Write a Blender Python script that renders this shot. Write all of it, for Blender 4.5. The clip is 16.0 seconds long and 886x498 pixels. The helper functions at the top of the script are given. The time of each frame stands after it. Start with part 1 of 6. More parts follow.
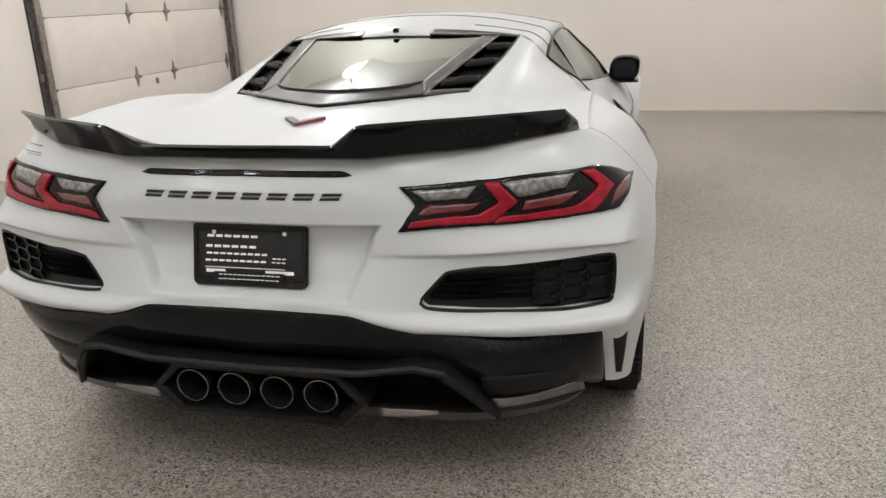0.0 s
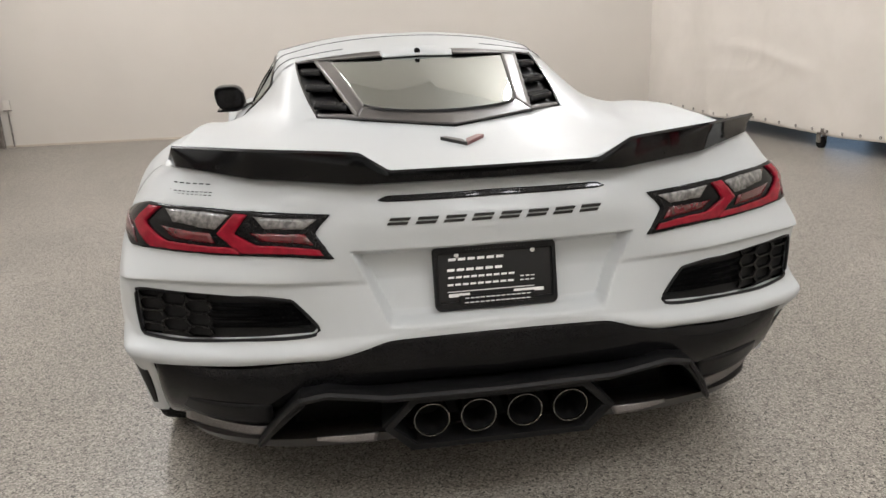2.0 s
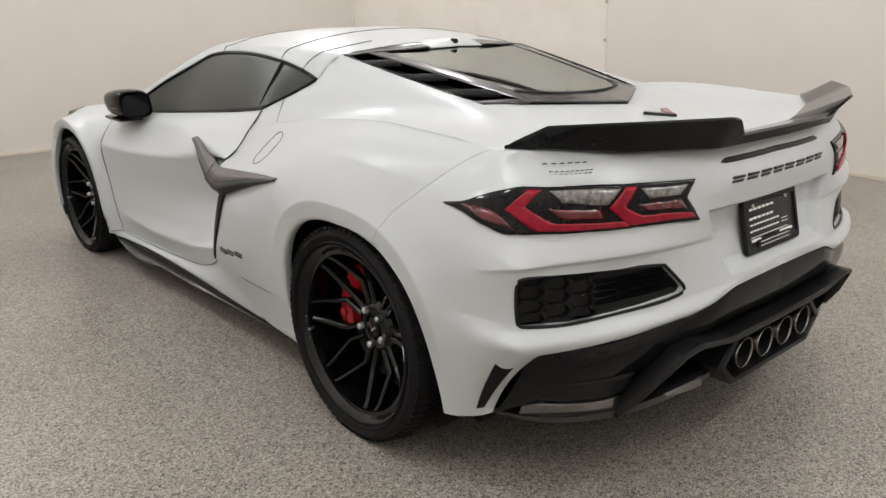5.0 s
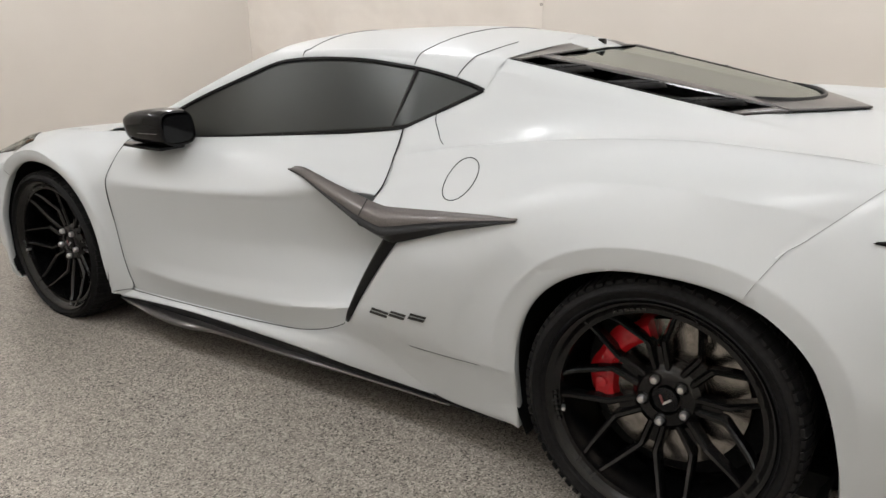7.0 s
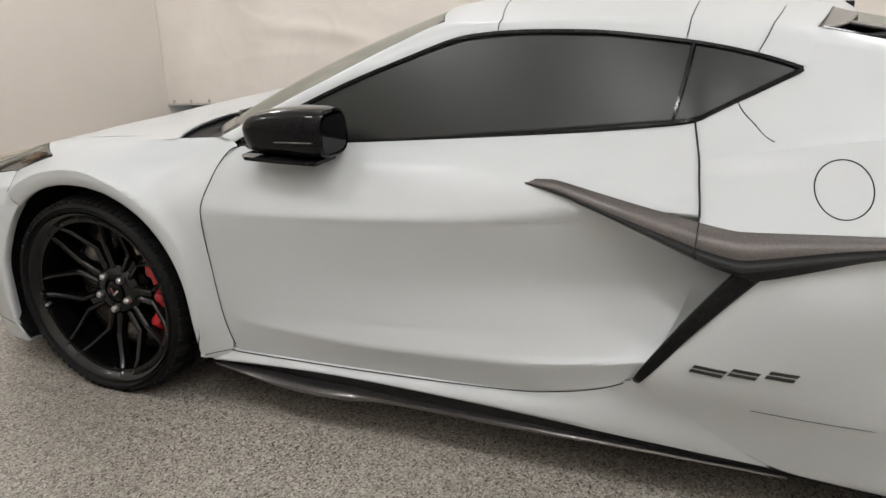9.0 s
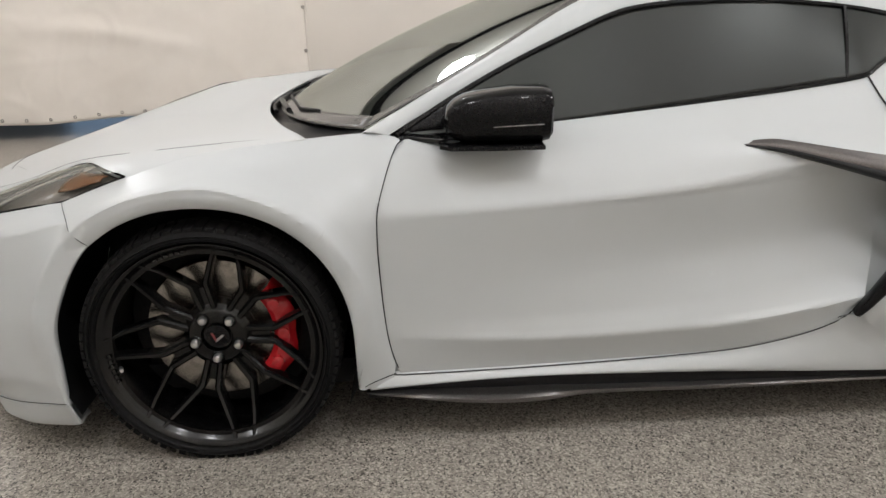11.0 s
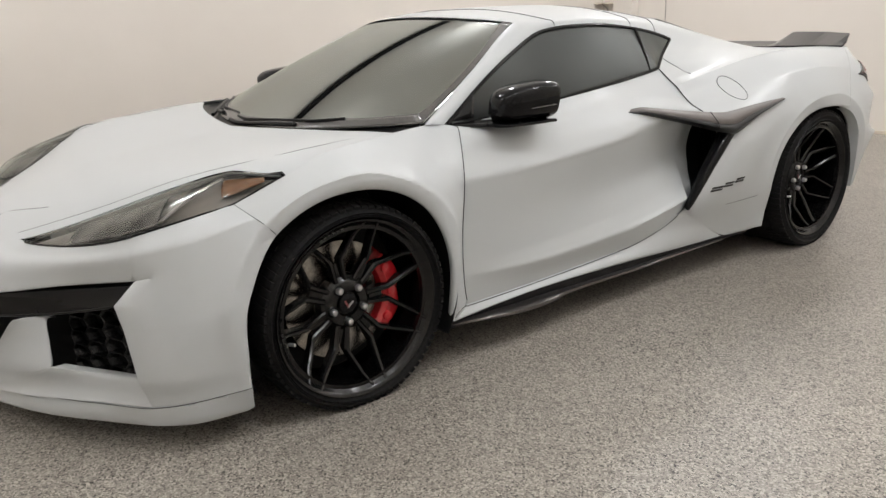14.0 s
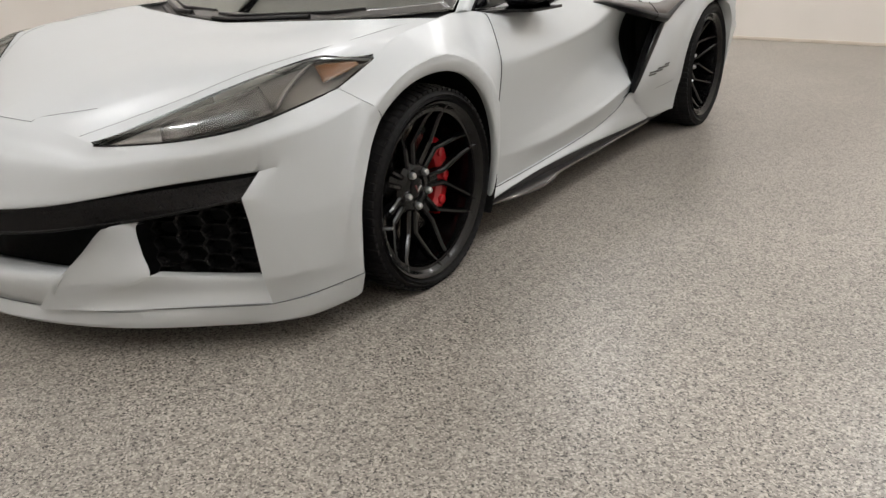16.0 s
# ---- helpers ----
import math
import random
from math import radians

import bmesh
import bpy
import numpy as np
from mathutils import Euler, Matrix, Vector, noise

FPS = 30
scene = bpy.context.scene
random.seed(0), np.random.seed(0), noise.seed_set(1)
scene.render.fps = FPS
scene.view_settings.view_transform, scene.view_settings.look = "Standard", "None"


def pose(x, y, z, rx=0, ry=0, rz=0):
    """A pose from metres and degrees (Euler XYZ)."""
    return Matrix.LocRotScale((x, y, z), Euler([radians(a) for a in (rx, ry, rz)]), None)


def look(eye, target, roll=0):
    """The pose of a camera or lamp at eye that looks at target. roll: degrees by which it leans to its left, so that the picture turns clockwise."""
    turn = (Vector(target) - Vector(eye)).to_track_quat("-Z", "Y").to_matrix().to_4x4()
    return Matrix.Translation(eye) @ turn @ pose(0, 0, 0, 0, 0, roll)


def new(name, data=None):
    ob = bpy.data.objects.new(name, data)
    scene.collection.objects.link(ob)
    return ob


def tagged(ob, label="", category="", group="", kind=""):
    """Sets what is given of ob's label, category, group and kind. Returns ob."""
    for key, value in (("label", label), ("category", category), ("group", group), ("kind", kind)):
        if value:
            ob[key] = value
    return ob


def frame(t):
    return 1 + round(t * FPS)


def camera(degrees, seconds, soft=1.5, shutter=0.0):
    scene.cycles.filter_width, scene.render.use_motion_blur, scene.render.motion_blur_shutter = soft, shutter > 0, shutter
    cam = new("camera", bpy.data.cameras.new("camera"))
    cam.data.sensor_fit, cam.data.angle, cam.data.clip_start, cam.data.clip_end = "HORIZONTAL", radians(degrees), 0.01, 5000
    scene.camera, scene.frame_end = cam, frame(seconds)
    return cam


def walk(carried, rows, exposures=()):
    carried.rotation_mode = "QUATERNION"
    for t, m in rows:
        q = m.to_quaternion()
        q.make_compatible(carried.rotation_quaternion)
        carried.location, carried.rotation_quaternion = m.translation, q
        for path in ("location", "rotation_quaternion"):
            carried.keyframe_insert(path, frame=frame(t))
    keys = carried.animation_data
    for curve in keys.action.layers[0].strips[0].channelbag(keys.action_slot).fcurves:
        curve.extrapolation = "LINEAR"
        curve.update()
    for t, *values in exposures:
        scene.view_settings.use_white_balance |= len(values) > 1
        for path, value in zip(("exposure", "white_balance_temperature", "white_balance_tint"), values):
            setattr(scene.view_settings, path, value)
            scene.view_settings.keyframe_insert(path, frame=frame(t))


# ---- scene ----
cam = camera(59.0, 16.0)
PATH = [
    (0, (0.965, -3.955, 1.334), (0.503, -2.112, 0.709), -2.2),
    (0.5, (0.644, -3.985, 1.356), (0.368, -2.103, 0.736), -2.2),
    (1, (0.313, -4.041, 1.374), (0.244, -2.138, 0.763), -2.1),
    (1.5, (-0.042, -4.031, 1.37), (0.066, -2.128, 0.764), -2.1),
    (2, (-0.418, -4.053, 1.372), (-0.132, -2.166, 0.771), -1.9),
    (2.5, (-0.815, -4.019, 1.38), (-0.358, -2.166, 0.781), -1.8),
    (3, (-1.171, -3.96, 1.38), (-0.534, -2.162, 0.777), -1.6),
    (3.5, (-1.513, -3.898, 1.377), (-0.707, -2.174, 0.764), -1.4),
    (6, (-2.579, -2.62, 1.318), (-1.122, -1.379, 0.737), -0.5),
    (6.5, (-2.68, -2.281, 1.318), (-1.158, -1.122, 0.735), -0.5),
    (7, (-2.703, -1.92, 1.304), (-1.131, -0.833, 0.718), -0.6),
    (7.5, (-2.715, -1.563, 1.282), (-1.096, -0.548, 0.691), -0.6),
    (8, (-2.729, -1.226, 1.277), (-1.067, -0.296, 0.669), -0.8),
    (8.5, (-2.693, -0.898, 1.265), (-0.99, -0.055, 0.641), -0.9),
    (9, (-2.687, -0.557, 1.282), (-0.942, 0.167, 0.626), -1.0),
    (9.5, (-2.652, -0.214, 1.273), (-0.865, 0.384, 0.602), -1.2),
    (10, (-2.672, 0.14, 1.256), (-0.839, 0.554, 0.57), -1.2),
    (12.5, (-2.967, 1.746, 1.202), (-1.216, 0.968, 0.628), -1.6),
    (13, (-2.941, 2.029, 1.203), (-1.261, 1.096, 0.646), -1.7),
    (13.5, (-2.981, 2.312, 1.219), (-1.37, 1.266, 0.664), -1.8),
    (14, (-2.939, 2.548, 1.187), (-1.42, 1.376, 0.622), -1.7),
    (14.5, (-2.87, 2.756, 1.17), (-1.44, 1.482, 0.591), -1.7),
    (15, (-2.797, 2.999, 1.186), (-1.476, 1.627, 0.573), -1.8),
    (15.5, (-2.583, 3.179, 1.142), (-1.383, 1.724, 0.475), -1.7),
    (16, (-2.354, 3.325, 1.091), (-1.296, 1.8, 0.345), -1.5),
]
walk(cam, [(t, look(eye, target, roll)) for t, eye, target, roll in PATH], [(0, 0.0), (1.5, -0.01), (2.5, -0.04), (3.5, -0.07), (6, -0.02), (8, 0.01), (10, 0.0), (13, 0.0), (16, 0.0)])

# ---- world and lights ----
world = bpy.data.worlds.new("garage_surround")
scene.world = world
world.use_nodes = True
world.node_tree.nodes["Background"].inputs[0].default_value = (0.75, 0.72, 0.68, 1)
world.node_tree.nodes["Background"].inputs[1].default_value = 0.05

CEILING = 4.3


# ---- materials ----
def material(name, color, rough=0.5, metal=0.0, coat=0.0, spec=0.5):
    m = bpy.data.materials.new(name)
    m.use_nodes = True
    b = m.node_tree.nodes["Principled BSDF"]
    b.inputs["Base Color"].default_value = (*color, 1)
    b.inputs["Roughness"].default_value = rough
    b.inputs["Metallic"].default_value = metal
    b.inputs["Coat Weight"].default_value = coat
    b.inputs["Coat Roughness"].default_value = 0.06
    b.inputs["Specular IOR Level"].default_value = spec
    return m


def nodes_of(m):
    return m.node_tree.nodes, m.node_tree.links, m.node_tree.nodes["Principled BSDF"]


def noisy(m, scale, low, high, detail=4, bump=0.0, rough=None, distance=0.002):
    """Vary a material's colour between two tones by noise at a real-world scale, with an optional bump and roughness range."""
    n, l, b = nodes_of(m)
    co = n.new("ShaderNodeTexCoord")
    tex = n.new("ShaderNodeTexNoise")
    tex.inputs["Scale"].default_value = scale
    tex.inputs["Detail"].default_value = detail
    l.new(co.outputs["Object"], tex.inputs["Vector"])
    ramp = n.new("ShaderNodeValToRGB")
    ramp.color_ramp.elements[0].position, ramp.color_ramp.elements[1].position = 0.35, 0.65
    ramp.color_ramp.elements[0].color, ramp.color_ramp.elements[1].color = (*low, 1), (*high, 1)
    l.new(tex.outputs["Fac"], ramp.inputs["Fac"])
    l.new(ramp.outputs["Color"], b.inputs["Base Color"])
    if bump:
        bp = n.new("ShaderNodeBump")
        bp.inputs["Strength"].default_value = bump
        bp.inputs["Distance"].default_value = distance
        l.new(tex.outputs["Fac"], bp.inputs["Height"])
        l.new(bp.outputs["Normal"], b.inputs["Normal"])
    if rough:
        mr = n.new("ShaderNodeMapRange")
        mr.inputs["To Min"].default_value, mr.inputs["To Max"].default_value = rough
        l.new(tex.outputs["Fac"], mr.inputs["Value"])
        l.new(mr.outputs["Result"], b.inputs["Roughness"])
    return m


def sheer(name, tint, ior=1.5, rough=0.01):
    """Thin window glass: a tinted see-through sheet with a Fresnel gloss."""
    m = bpy.data.materials.new(name)
    m.use_nodes = True
    n, l = m.node_tree.nodes, m.node_tree.links
    n.remove(n["Principled BSDF"])
    tr, gl, mix, fr = n.new("ShaderNodeBsdfTransparent"), n.new("ShaderNodeBsdfGlossy"), n.new("ShaderNodeMixShader"), n.new("ShaderNodeFresnel")
    tr.inputs["Color"].default_value = (*tint, 1)
    gl.inputs["Roughness"].default_value = rough
    gl.inputs["Color"].default_value = (0.93, 0.97, 0.93, 1)
    fr.inputs["IOR"].default_value = ior
    l.new(fr.outputs[0], mix.inputs[0])
    l.new(tr.outputs[0], mix.inputs[1])
    l.new(gl.outputs[0], mix.inputs[2])
    l.new(mix.outputs[0], n["Material Output"].inputs["Surface"])
    return m


def flake_floor():
    """Grey epoxy floor broadcast with light, mid and dark vinyl flakes."""
    m = material("flake_epoxy", (0.3, 0.29, 0.27), 0.3, coat=0.0, spec=0.42)
    n, l, b = nodes_of(m)
    b.inputs["Coat Roughness"].default_value = 0.28
    co = n.new("ShaderNodeTexCoord")
    warp = n.new("ShaderNodeTexNoise")
    warp.inputs["Scale"].default_value = 60
    mixv = n.new("ShaderNodeMix")
    mixv.data_type = "VECTOR"
    mixv.inputs["Factor"].default_value = 0.012
    l.new(co.outputs["Object"], warp.inputs["Vector"])
    l.new(co.outputs["Object"], mixv.inputs[4])
    l.new(warp.outputs["Color"], mixv.inputs[5])
    cell = n.new("ShaderNodeTexVoronoi")
    cell.inputs["Scale"].default_value = 210
    l.new(mixv.outputs[1], cell.inputs["Vector"])
    sep = n.new("ShaderNodeSeparateColor")
    l.new(cell.outputs["Color"], sep.inputs["Color"])
    ramp = n.new("ShaderNodeValToRGB")
    ramp.color_ramp.interpolation = "CONSTANT"
    tones = [(0.0, (0.055, 0.05, 0.045)), (0.07, (0.178, 0.162, 0.14)), (0.26, (0.30, 0.276, 0.24)), (0.52, (0.385, 0.357, 0.313)), (0.82, (0.545, 0.506, 0.446))]
    e = ramp.color_ramp.elements
    for i, (p, c) in enumerate(tones):
        el = e[i] if i < 2 else e.new(p)
        el.position, el.color = p, (*c, 1)
    l.new(sep.outputs["Red"], ramp.inputs["Fac"])
    big = n.new("ShaderNodeTexNoise")
    big.inputs["Scale"].default_value = 1.1
    big.inputs["Detail"].default_value = 5
    l.new(co.outputs["Object"], big.inputs["Vector"])
    wear = n.new("ShaderNodeMapRange")
    wear.inputs["From Min"].default_value, wear.inputs["From Max"].default_value = 0.3, 0.7
    wear.inputs["To Min"].default_value, wear.inputs["To Max"].default_value = 0.74, 0.92
    l.new(big.outputs["Fac"], wear.inputs["Value"])
    mul = n.new("ShaderNodeMix")
    mul.data_type, mul.blend_type = "RGBA", "MULTIPLY"
    mul.inputs["Factor"].default_value = 1
    l.new(ramp.outputs["Color"], mul.inputs[6])
    l.new(wear.outputs["Result"], mul.inputs[7])
    l.new(mul.outputs[2], b.inputs["Base Color"])
    rr = n.new("ShaderNodeMapRange")
    rr.inputs["To Min"].default_value, rr.inputs["To Max"].default_value = 0.28, 0.41
    l.new(sep.outputs["Green"], rr.inputs["Value"])
    l.new(rr.outputs["Result"], b.inputs["Roughness"])
    bp = n.new("ShaderNodeBump")
    bp.inputs["Strength"].default_value, bp.inputs["Distance"].default_value = 0.18, 0.001
    l.new(sep.outputs["Blue"], bp.inputs["Height"])
    l.new(bp.outputs["Normal"], b.inputs["Normal"])
    return m


def carbon_weave():
    """Brown-black carbon twill under clear lacquer."""
    m = material("carbon_twill", (0.03, 0.026, 0.024), 0.3, coat=0.5, spec=0.5)
    n, l, b = nodes_of(m)
    co = n.new("ShaderNodeTexCoord")
    wave = n.new("ShaderNodeTexWave")
    wave.bands_direction = "DIAGONAL"
    wave.inputs["Scale"].default_value = 130
    wave.inputs["Distortion"].default_value = 1.5
    l.new(co.outputs["Object"], wave.inputs["Vector"])
    ramp = n.new("ShaderNodeValToRGB")
    ramp.color_ramp.elements[0].color, ramp.color_ramp.elements[1].color = (0.009, 0.008, 0.0075, 1), (0.026, 0.023, 0.0215, 1)
    l.new(wave.outputs["Fac"], ramp.inputs["Fac"])
    l.new(ramp.outputs["Color"], b.inputs["Base Color"])
    return m


WHITE = noisy(material("white_paint", (0.503, 0.53, 0.538), 0.45, coat=0.5, spec=0.1), 900, (0.493, 0.52, 0.528), (0.515, 0.542, 0.55), 2)
WHITE.node_tree.nodes["Principled BSDF"].inputs["Coat Roughness"].default_value = 0.25
BLACK = noisy(material("gloss_black", (0.005, 0.005, 0.0055), 0.08, spec=0.2), 300, (0.004, 0.004, 0.0045), (0.007, 0.007, 0.0075), 2)
SATIN = noisy(material("satin_black_plastic", (0.007, 0.007, 0.007), 0.36, spec=0.18), 220, (0.007, 0.007, 0.0072), (0.013, 0.013, 0.0134), 3, bump=0.1)
CARBON = carbon_weave()
RUBBER = noisy(material("tyre_rubber", (0.01, 0.01, 0.01), 0.6, spec=0.12), 90, (0.0075, 0.0075, 0.0075), (0.0135, 0.013, 0.013), 5, bump=0.15)
RIM = noisy(material("black_wheel_paint", (0.004, 0.004, 0.004), 0.17, spec=0.36), 200, (0.002, 0.002, 0.002), (0.004, 0.004, 0.004), 2)
CHROME = noisy(material("bright_nut_steel", (0.6, 0.6, 0.6), 0.32, 0.95), 120, (0.54, 0.54, 0.54), (0.66, 0.66, 0.66), 2)
TITAN = noisy(material("dark_exhaust_steel", (0.25, 0.24, 0.23), 0.25, 1.0), 80, (0.2, 0.19, 0.18), (0.3, 0.29, 0.28), 3)
DISC = noisy(material("brake_disc_iron", (0.45, 0.43, 0.4), 0.26, 1.0), 40, (0.22, 0.207, 0.19), (0.38, 0.357, 0.33), 6)
CALIPER = noisy(material("red_caliper_paint", (0.42, 0.009, 0.014), 0.25, coat=0.5), 50, (0.38, 0.008, 0.012), (0.46, 0.011, 0.017), 3)
REDLENS = noisy(material("red_lamp_lens", (0.24, 0.004, 0.017), 0.15, coat=0.15, spec=0.2), 40, (0.21, 0.003, 0.014), (0.28, 0.005, 0.02), 2)
DIMRED = noisy(material("dark_red_lamp_lens", (0.09, 0.003, 0.006), 0.15, coat=0.8), 40, (0.07, 0.002, 0.005), (0.11, 0.004, 0.008), 2)
CLEARLENS = noisy(material("grey_lamp_lens", (0.16, 0.155, 0.15), 0.2, coat=0.6), 70, (0.09, 0.088, 0.085), (0.22, 0.212, 0.205), 2)
AMBER = noisy(material("amber_lamp_lens", (0.21, 0.105, 0.05), 0.2, coat=0.6), 60, (0.17, 0.08, 0.035), (0.25, 0.13, 0.07), 3)
SILVER = noisy(material("lamp_reflector", (0.4, 0.38, 0.36), 0.3, 0.3), 6, (0.26, 0.245, 0.23), (0.5, 0.475, 0.45), 1)
INK = material("print_white", (0.85, 0.85, 0.84), 0.5)
DECAL = material("print_dark", (0.012, 0.012, 0.012), 0.4, spec=0.3)
BADGE = noisy(material("dark_badge_metal", (0.03, 0.03, 0.028), 0.3, 0.4), 200, (0.022, 0.022, 0.02), (0.04, 0.04, 0.038), 2)
BADGERED = material("badge_red", (0.16, 0.03, 0.032), 0.3, coat=0.5)
GLASS = sheer("tinted_side_glass", (0.03, 0.03, 0.03), 1.45, 0.32)
SCREEN = sheer("windscreen_glass", (0.14, 0.155, 0.14), 3.8, 0.03)
HATCH = sheer("hatch_glass", (0.12, 0.135, 0.12), 4.0, 0.03)
COVERLENS = sheer("headlamp_cover_lens", (0.93, 0.92, 0.90), 1.35, 0.09)
BED = noisy(material("smoked_lamp_bed", (0.15, 0.14, 0.13), 0.4), 6, (0.09, 0.084, 0.078), (0.21, 0.195, 0.18), 1)
BOWL = noisy(material("smoked_reflector", (0.16, 0.15, 0.145), 0.25, 0.3), 9, (0.06, 0.056, 0.053), (0.24, 0.225, 0.215), 1)
FRAME = noisy(material("smoked_gloss_trim", (0.03, 0.027, 0.026), 0.3, coat=0.5, spec=0.6), 120, (0.022, 0.02, 0.019), (0.04, 0.036, 0.034), 3)
FRAME.node_tree.nodes["Principled BSDF"].inputs["Coat IOR"].default_value = 1.55
CABIN = noisy(material("dark_cabin_trim", (0.006, 0.006, 0.006), 0.6, spec=0.2), 80, (0.004, 0.004, 0.004), (0.009, 0.009, 0.009), 3, bump=0.2)
FLOOR = flake_floor()
WALL = noisy(material("painted_drywall", (0.74, 0.70, 0.645), 0.75), 1.3, (0.725, 0.685, 0.63), (0.755, 0.715, 0.66), 6, bump=0.03)
CEIL = noisy(material("ceiling_paint", (0.80, 0.78, 0.745), 0.85), 2.0, (0.785, 0.765, 0.73), (0.815, 0.795, 0.76), 5)
HATCHTRIM = noisy(material("smoked_hatch_trim", (0.03, 0.027, 0.026), 0.3, coat=0.35, spec=0.4), 120, (0.024, 0.0215, 0.0205), (0.038, 0.034, 0.032), 3)
BLADETOP = noisy(material("brown_grey_trim_paint", (0.11, 0.1, 0.095), 0.45, metal=0.35, coat=0.25), 250, (0.095, 0.086, 0.082), (0.13, 0.117, 0.111), 3)
BLADEGREY = noisy(material("dark_silver_skirt_paint", (0.17, 0.16, 0.158), 0.28, metal=0.9, coat=0.4), 300, (0.14, 0.132, 0.13), (0.2, 0.19, 0.187), 2)
VINYL = noisy(material("curtain_vinyl", (0.76, 0.715, 0.655), 0.5), 3.0, (0.73, 0.685, 0.625), (0.78, 0.735, 0.675), 7, bump=0.15, distance=0.01)
DOORSKIN = noisy(material("garage_door_paint", (0.71, 0.67, 0.615), 0.5), 5.0, (0.69, 0.65, 0.595), (0.73, 0.69, 0.635), 5, bump=0.05)
TRACK = noisy(material("galvanised_track", (0.30, 0.275, 0.25), 0.45, 0.7), 30, (0.22, 0.2, 0.18), (0.38, 0.35, 0.32), 6)
MESH = noisy(material("gloss_mesh_plastic", (0.007, 0.007, 0.007), 0.25, spec=0.22), 160, (0.005, 0.005, 0.005), (0.009, 0.009, 0.009), 2)
FRIT = noisy(material("dark_glass_border", (0.07, 0.068, 0.064), 0.2, spec=0.6), 150, (0.06, 0.058, 0.055), (0.08, 0.077, 0.073), 2)
BASE = noisy(material("pale_base_trim", (0.62, 0.55, 0.46), 0.6), 6.0, (0.58, 0.51, 0.42), (0.66, 0.59, 0.5), 5)


# ---- mesh helpers ----
def linked(name, bm, mat, parent=None, label="", smooth=True, angle=35):
    me = bpy.data.meshes.new(name)
    bm.normal_update()
    bm.to_mesh(me)
    bm.free()
    me.materials.append(mat)
    ob = new(name, me)
    if smooth:
        me.shade_smooth()
        me.set_sharp_from_angle(angle=radians(angle))
    if parent:
        ob.parent = parent
    if label:
        ob["label"] = label
    return ob


def part(name, bm, mat, parent, label="", smooth=True, angle=35):
    return linked(name, bm, mat, parent, label, smooth, angle)


def box(bm, lo, hi, bevel=0.0):
    m = Matrix.LocRotScale([(a + b) / 2 for a, b in zip(lo, hi)], None, [b - a for a, b in zip(lo, hi)])
    made = bmesh.ops.create_cube(bm, size=1, matrix=m)
    if bevel:
        bmesh.ops.bevel(bm, geom=list({e for v in made["verts"] for e in v.link_edges}), offset=bevel, segments=2, affect="EDGES", profile=0.6)
    return bm


def boxed(name, lo, hi, mat, parent=None, bevel=0.004, label=""):
    return linked(name, box(bmesh.new(), lo, hi, bevel), mat, parent, label)


def curve(pts, n, sharp=False):
    """n points, evenly spaced along a Catmull-Rom spline (or a polyline) through pts."""
    p = np.asarray(pts, float)
    d = np.linalg.norm(np.diff(p, axis=0), axis=1)
    s = np.concatenate([[0], np.cumsum(np.maximum(d, 1e-9))])
    u = np.linspace(0, s[-1], n)
    if sharp or len(p) < 3:
        return np.stack([np.interp(u, s, p[:, k]) for k in range(p.shape[1])], 1)
    tang = np.empty_like(p)
    tang[1:-1] = (p[2:] - p[:-2]) / (s[2:] - s[:-2])[:, None]
    tang[0] = 2 * (p[1] - p[0]) / (s[1] - s[0]) - tang[1]
    tang[-1] = 2 * (p[-1] - p[-2]) / (s[-1] - s[-2]) - tang[-2]
    i = np.clip(np.searchsorted(s, u, "right") - 1, 0, len(p) - 2)
    h = (s[i + 1] - s[i])[:, None]
    t = (u - s[i])[:, None] / h
    return (2 * t**3 - 3 * t**2 + 1) * p[i] + (t**3 - 2 * t**2 + t) * h * tang[i] + (3 * t**2 - 2 * t**3) * p[i + 1] + (t**3 - t**2) * h * tang[i + 1]


def loft(rails, nu, nv, sharp=False):
    """A grid of points: every rail resampled to nu points, splines through the rails to nv points across."""
    r = np.stack([curve(a, nu) for a in rails])
    return np.stack([curve(r[:, j], nv, sharp) for j in range(nu)], 1)


def sheet(bm, grid, out=None, wrap=False):
    """Faces over a grid of points, turned so that they face the direction out."""
    nv, nu = grid.shape[:2]
    vs = [[bm.verts.new(grid[i, j]) for j in range(nu)] for i in range(nv)]
    faces = []
    for i in range(nv - 1):
        for j in range(nu if wrap else nu - 1):
            k = (j + 1) % nu
            quad = [vs[i][j], vs[i][k], vs[i + 1][k], vs[i + 1][j]]
            try:
                faces.append(bm.faces.new(quad))
            except ValueError:
                pass
    if out is not None:
        bm.normal_update()
        total = Vector((0, 0, 0))
        for f in faces:
            total += f.normal * f.calc_area()
        if total.dot(Vector(out)) < 0:
            bmesh.ops.reverse_faces(bm, faces=faces)
    return vs


def side_of(grid, side):
    """Author's (half-width, y, z) to the world: side -1 is the car's left, +1 its right."""
    g = np.array(grid, float)
    g[..., 0] *= side
    return g


def thick(ob, t, offset=-1.0):
    m = ob.modifiers.new("thickness", "SOLIDIFY")
    m.thickness, m.offset = t, offset
    return ob


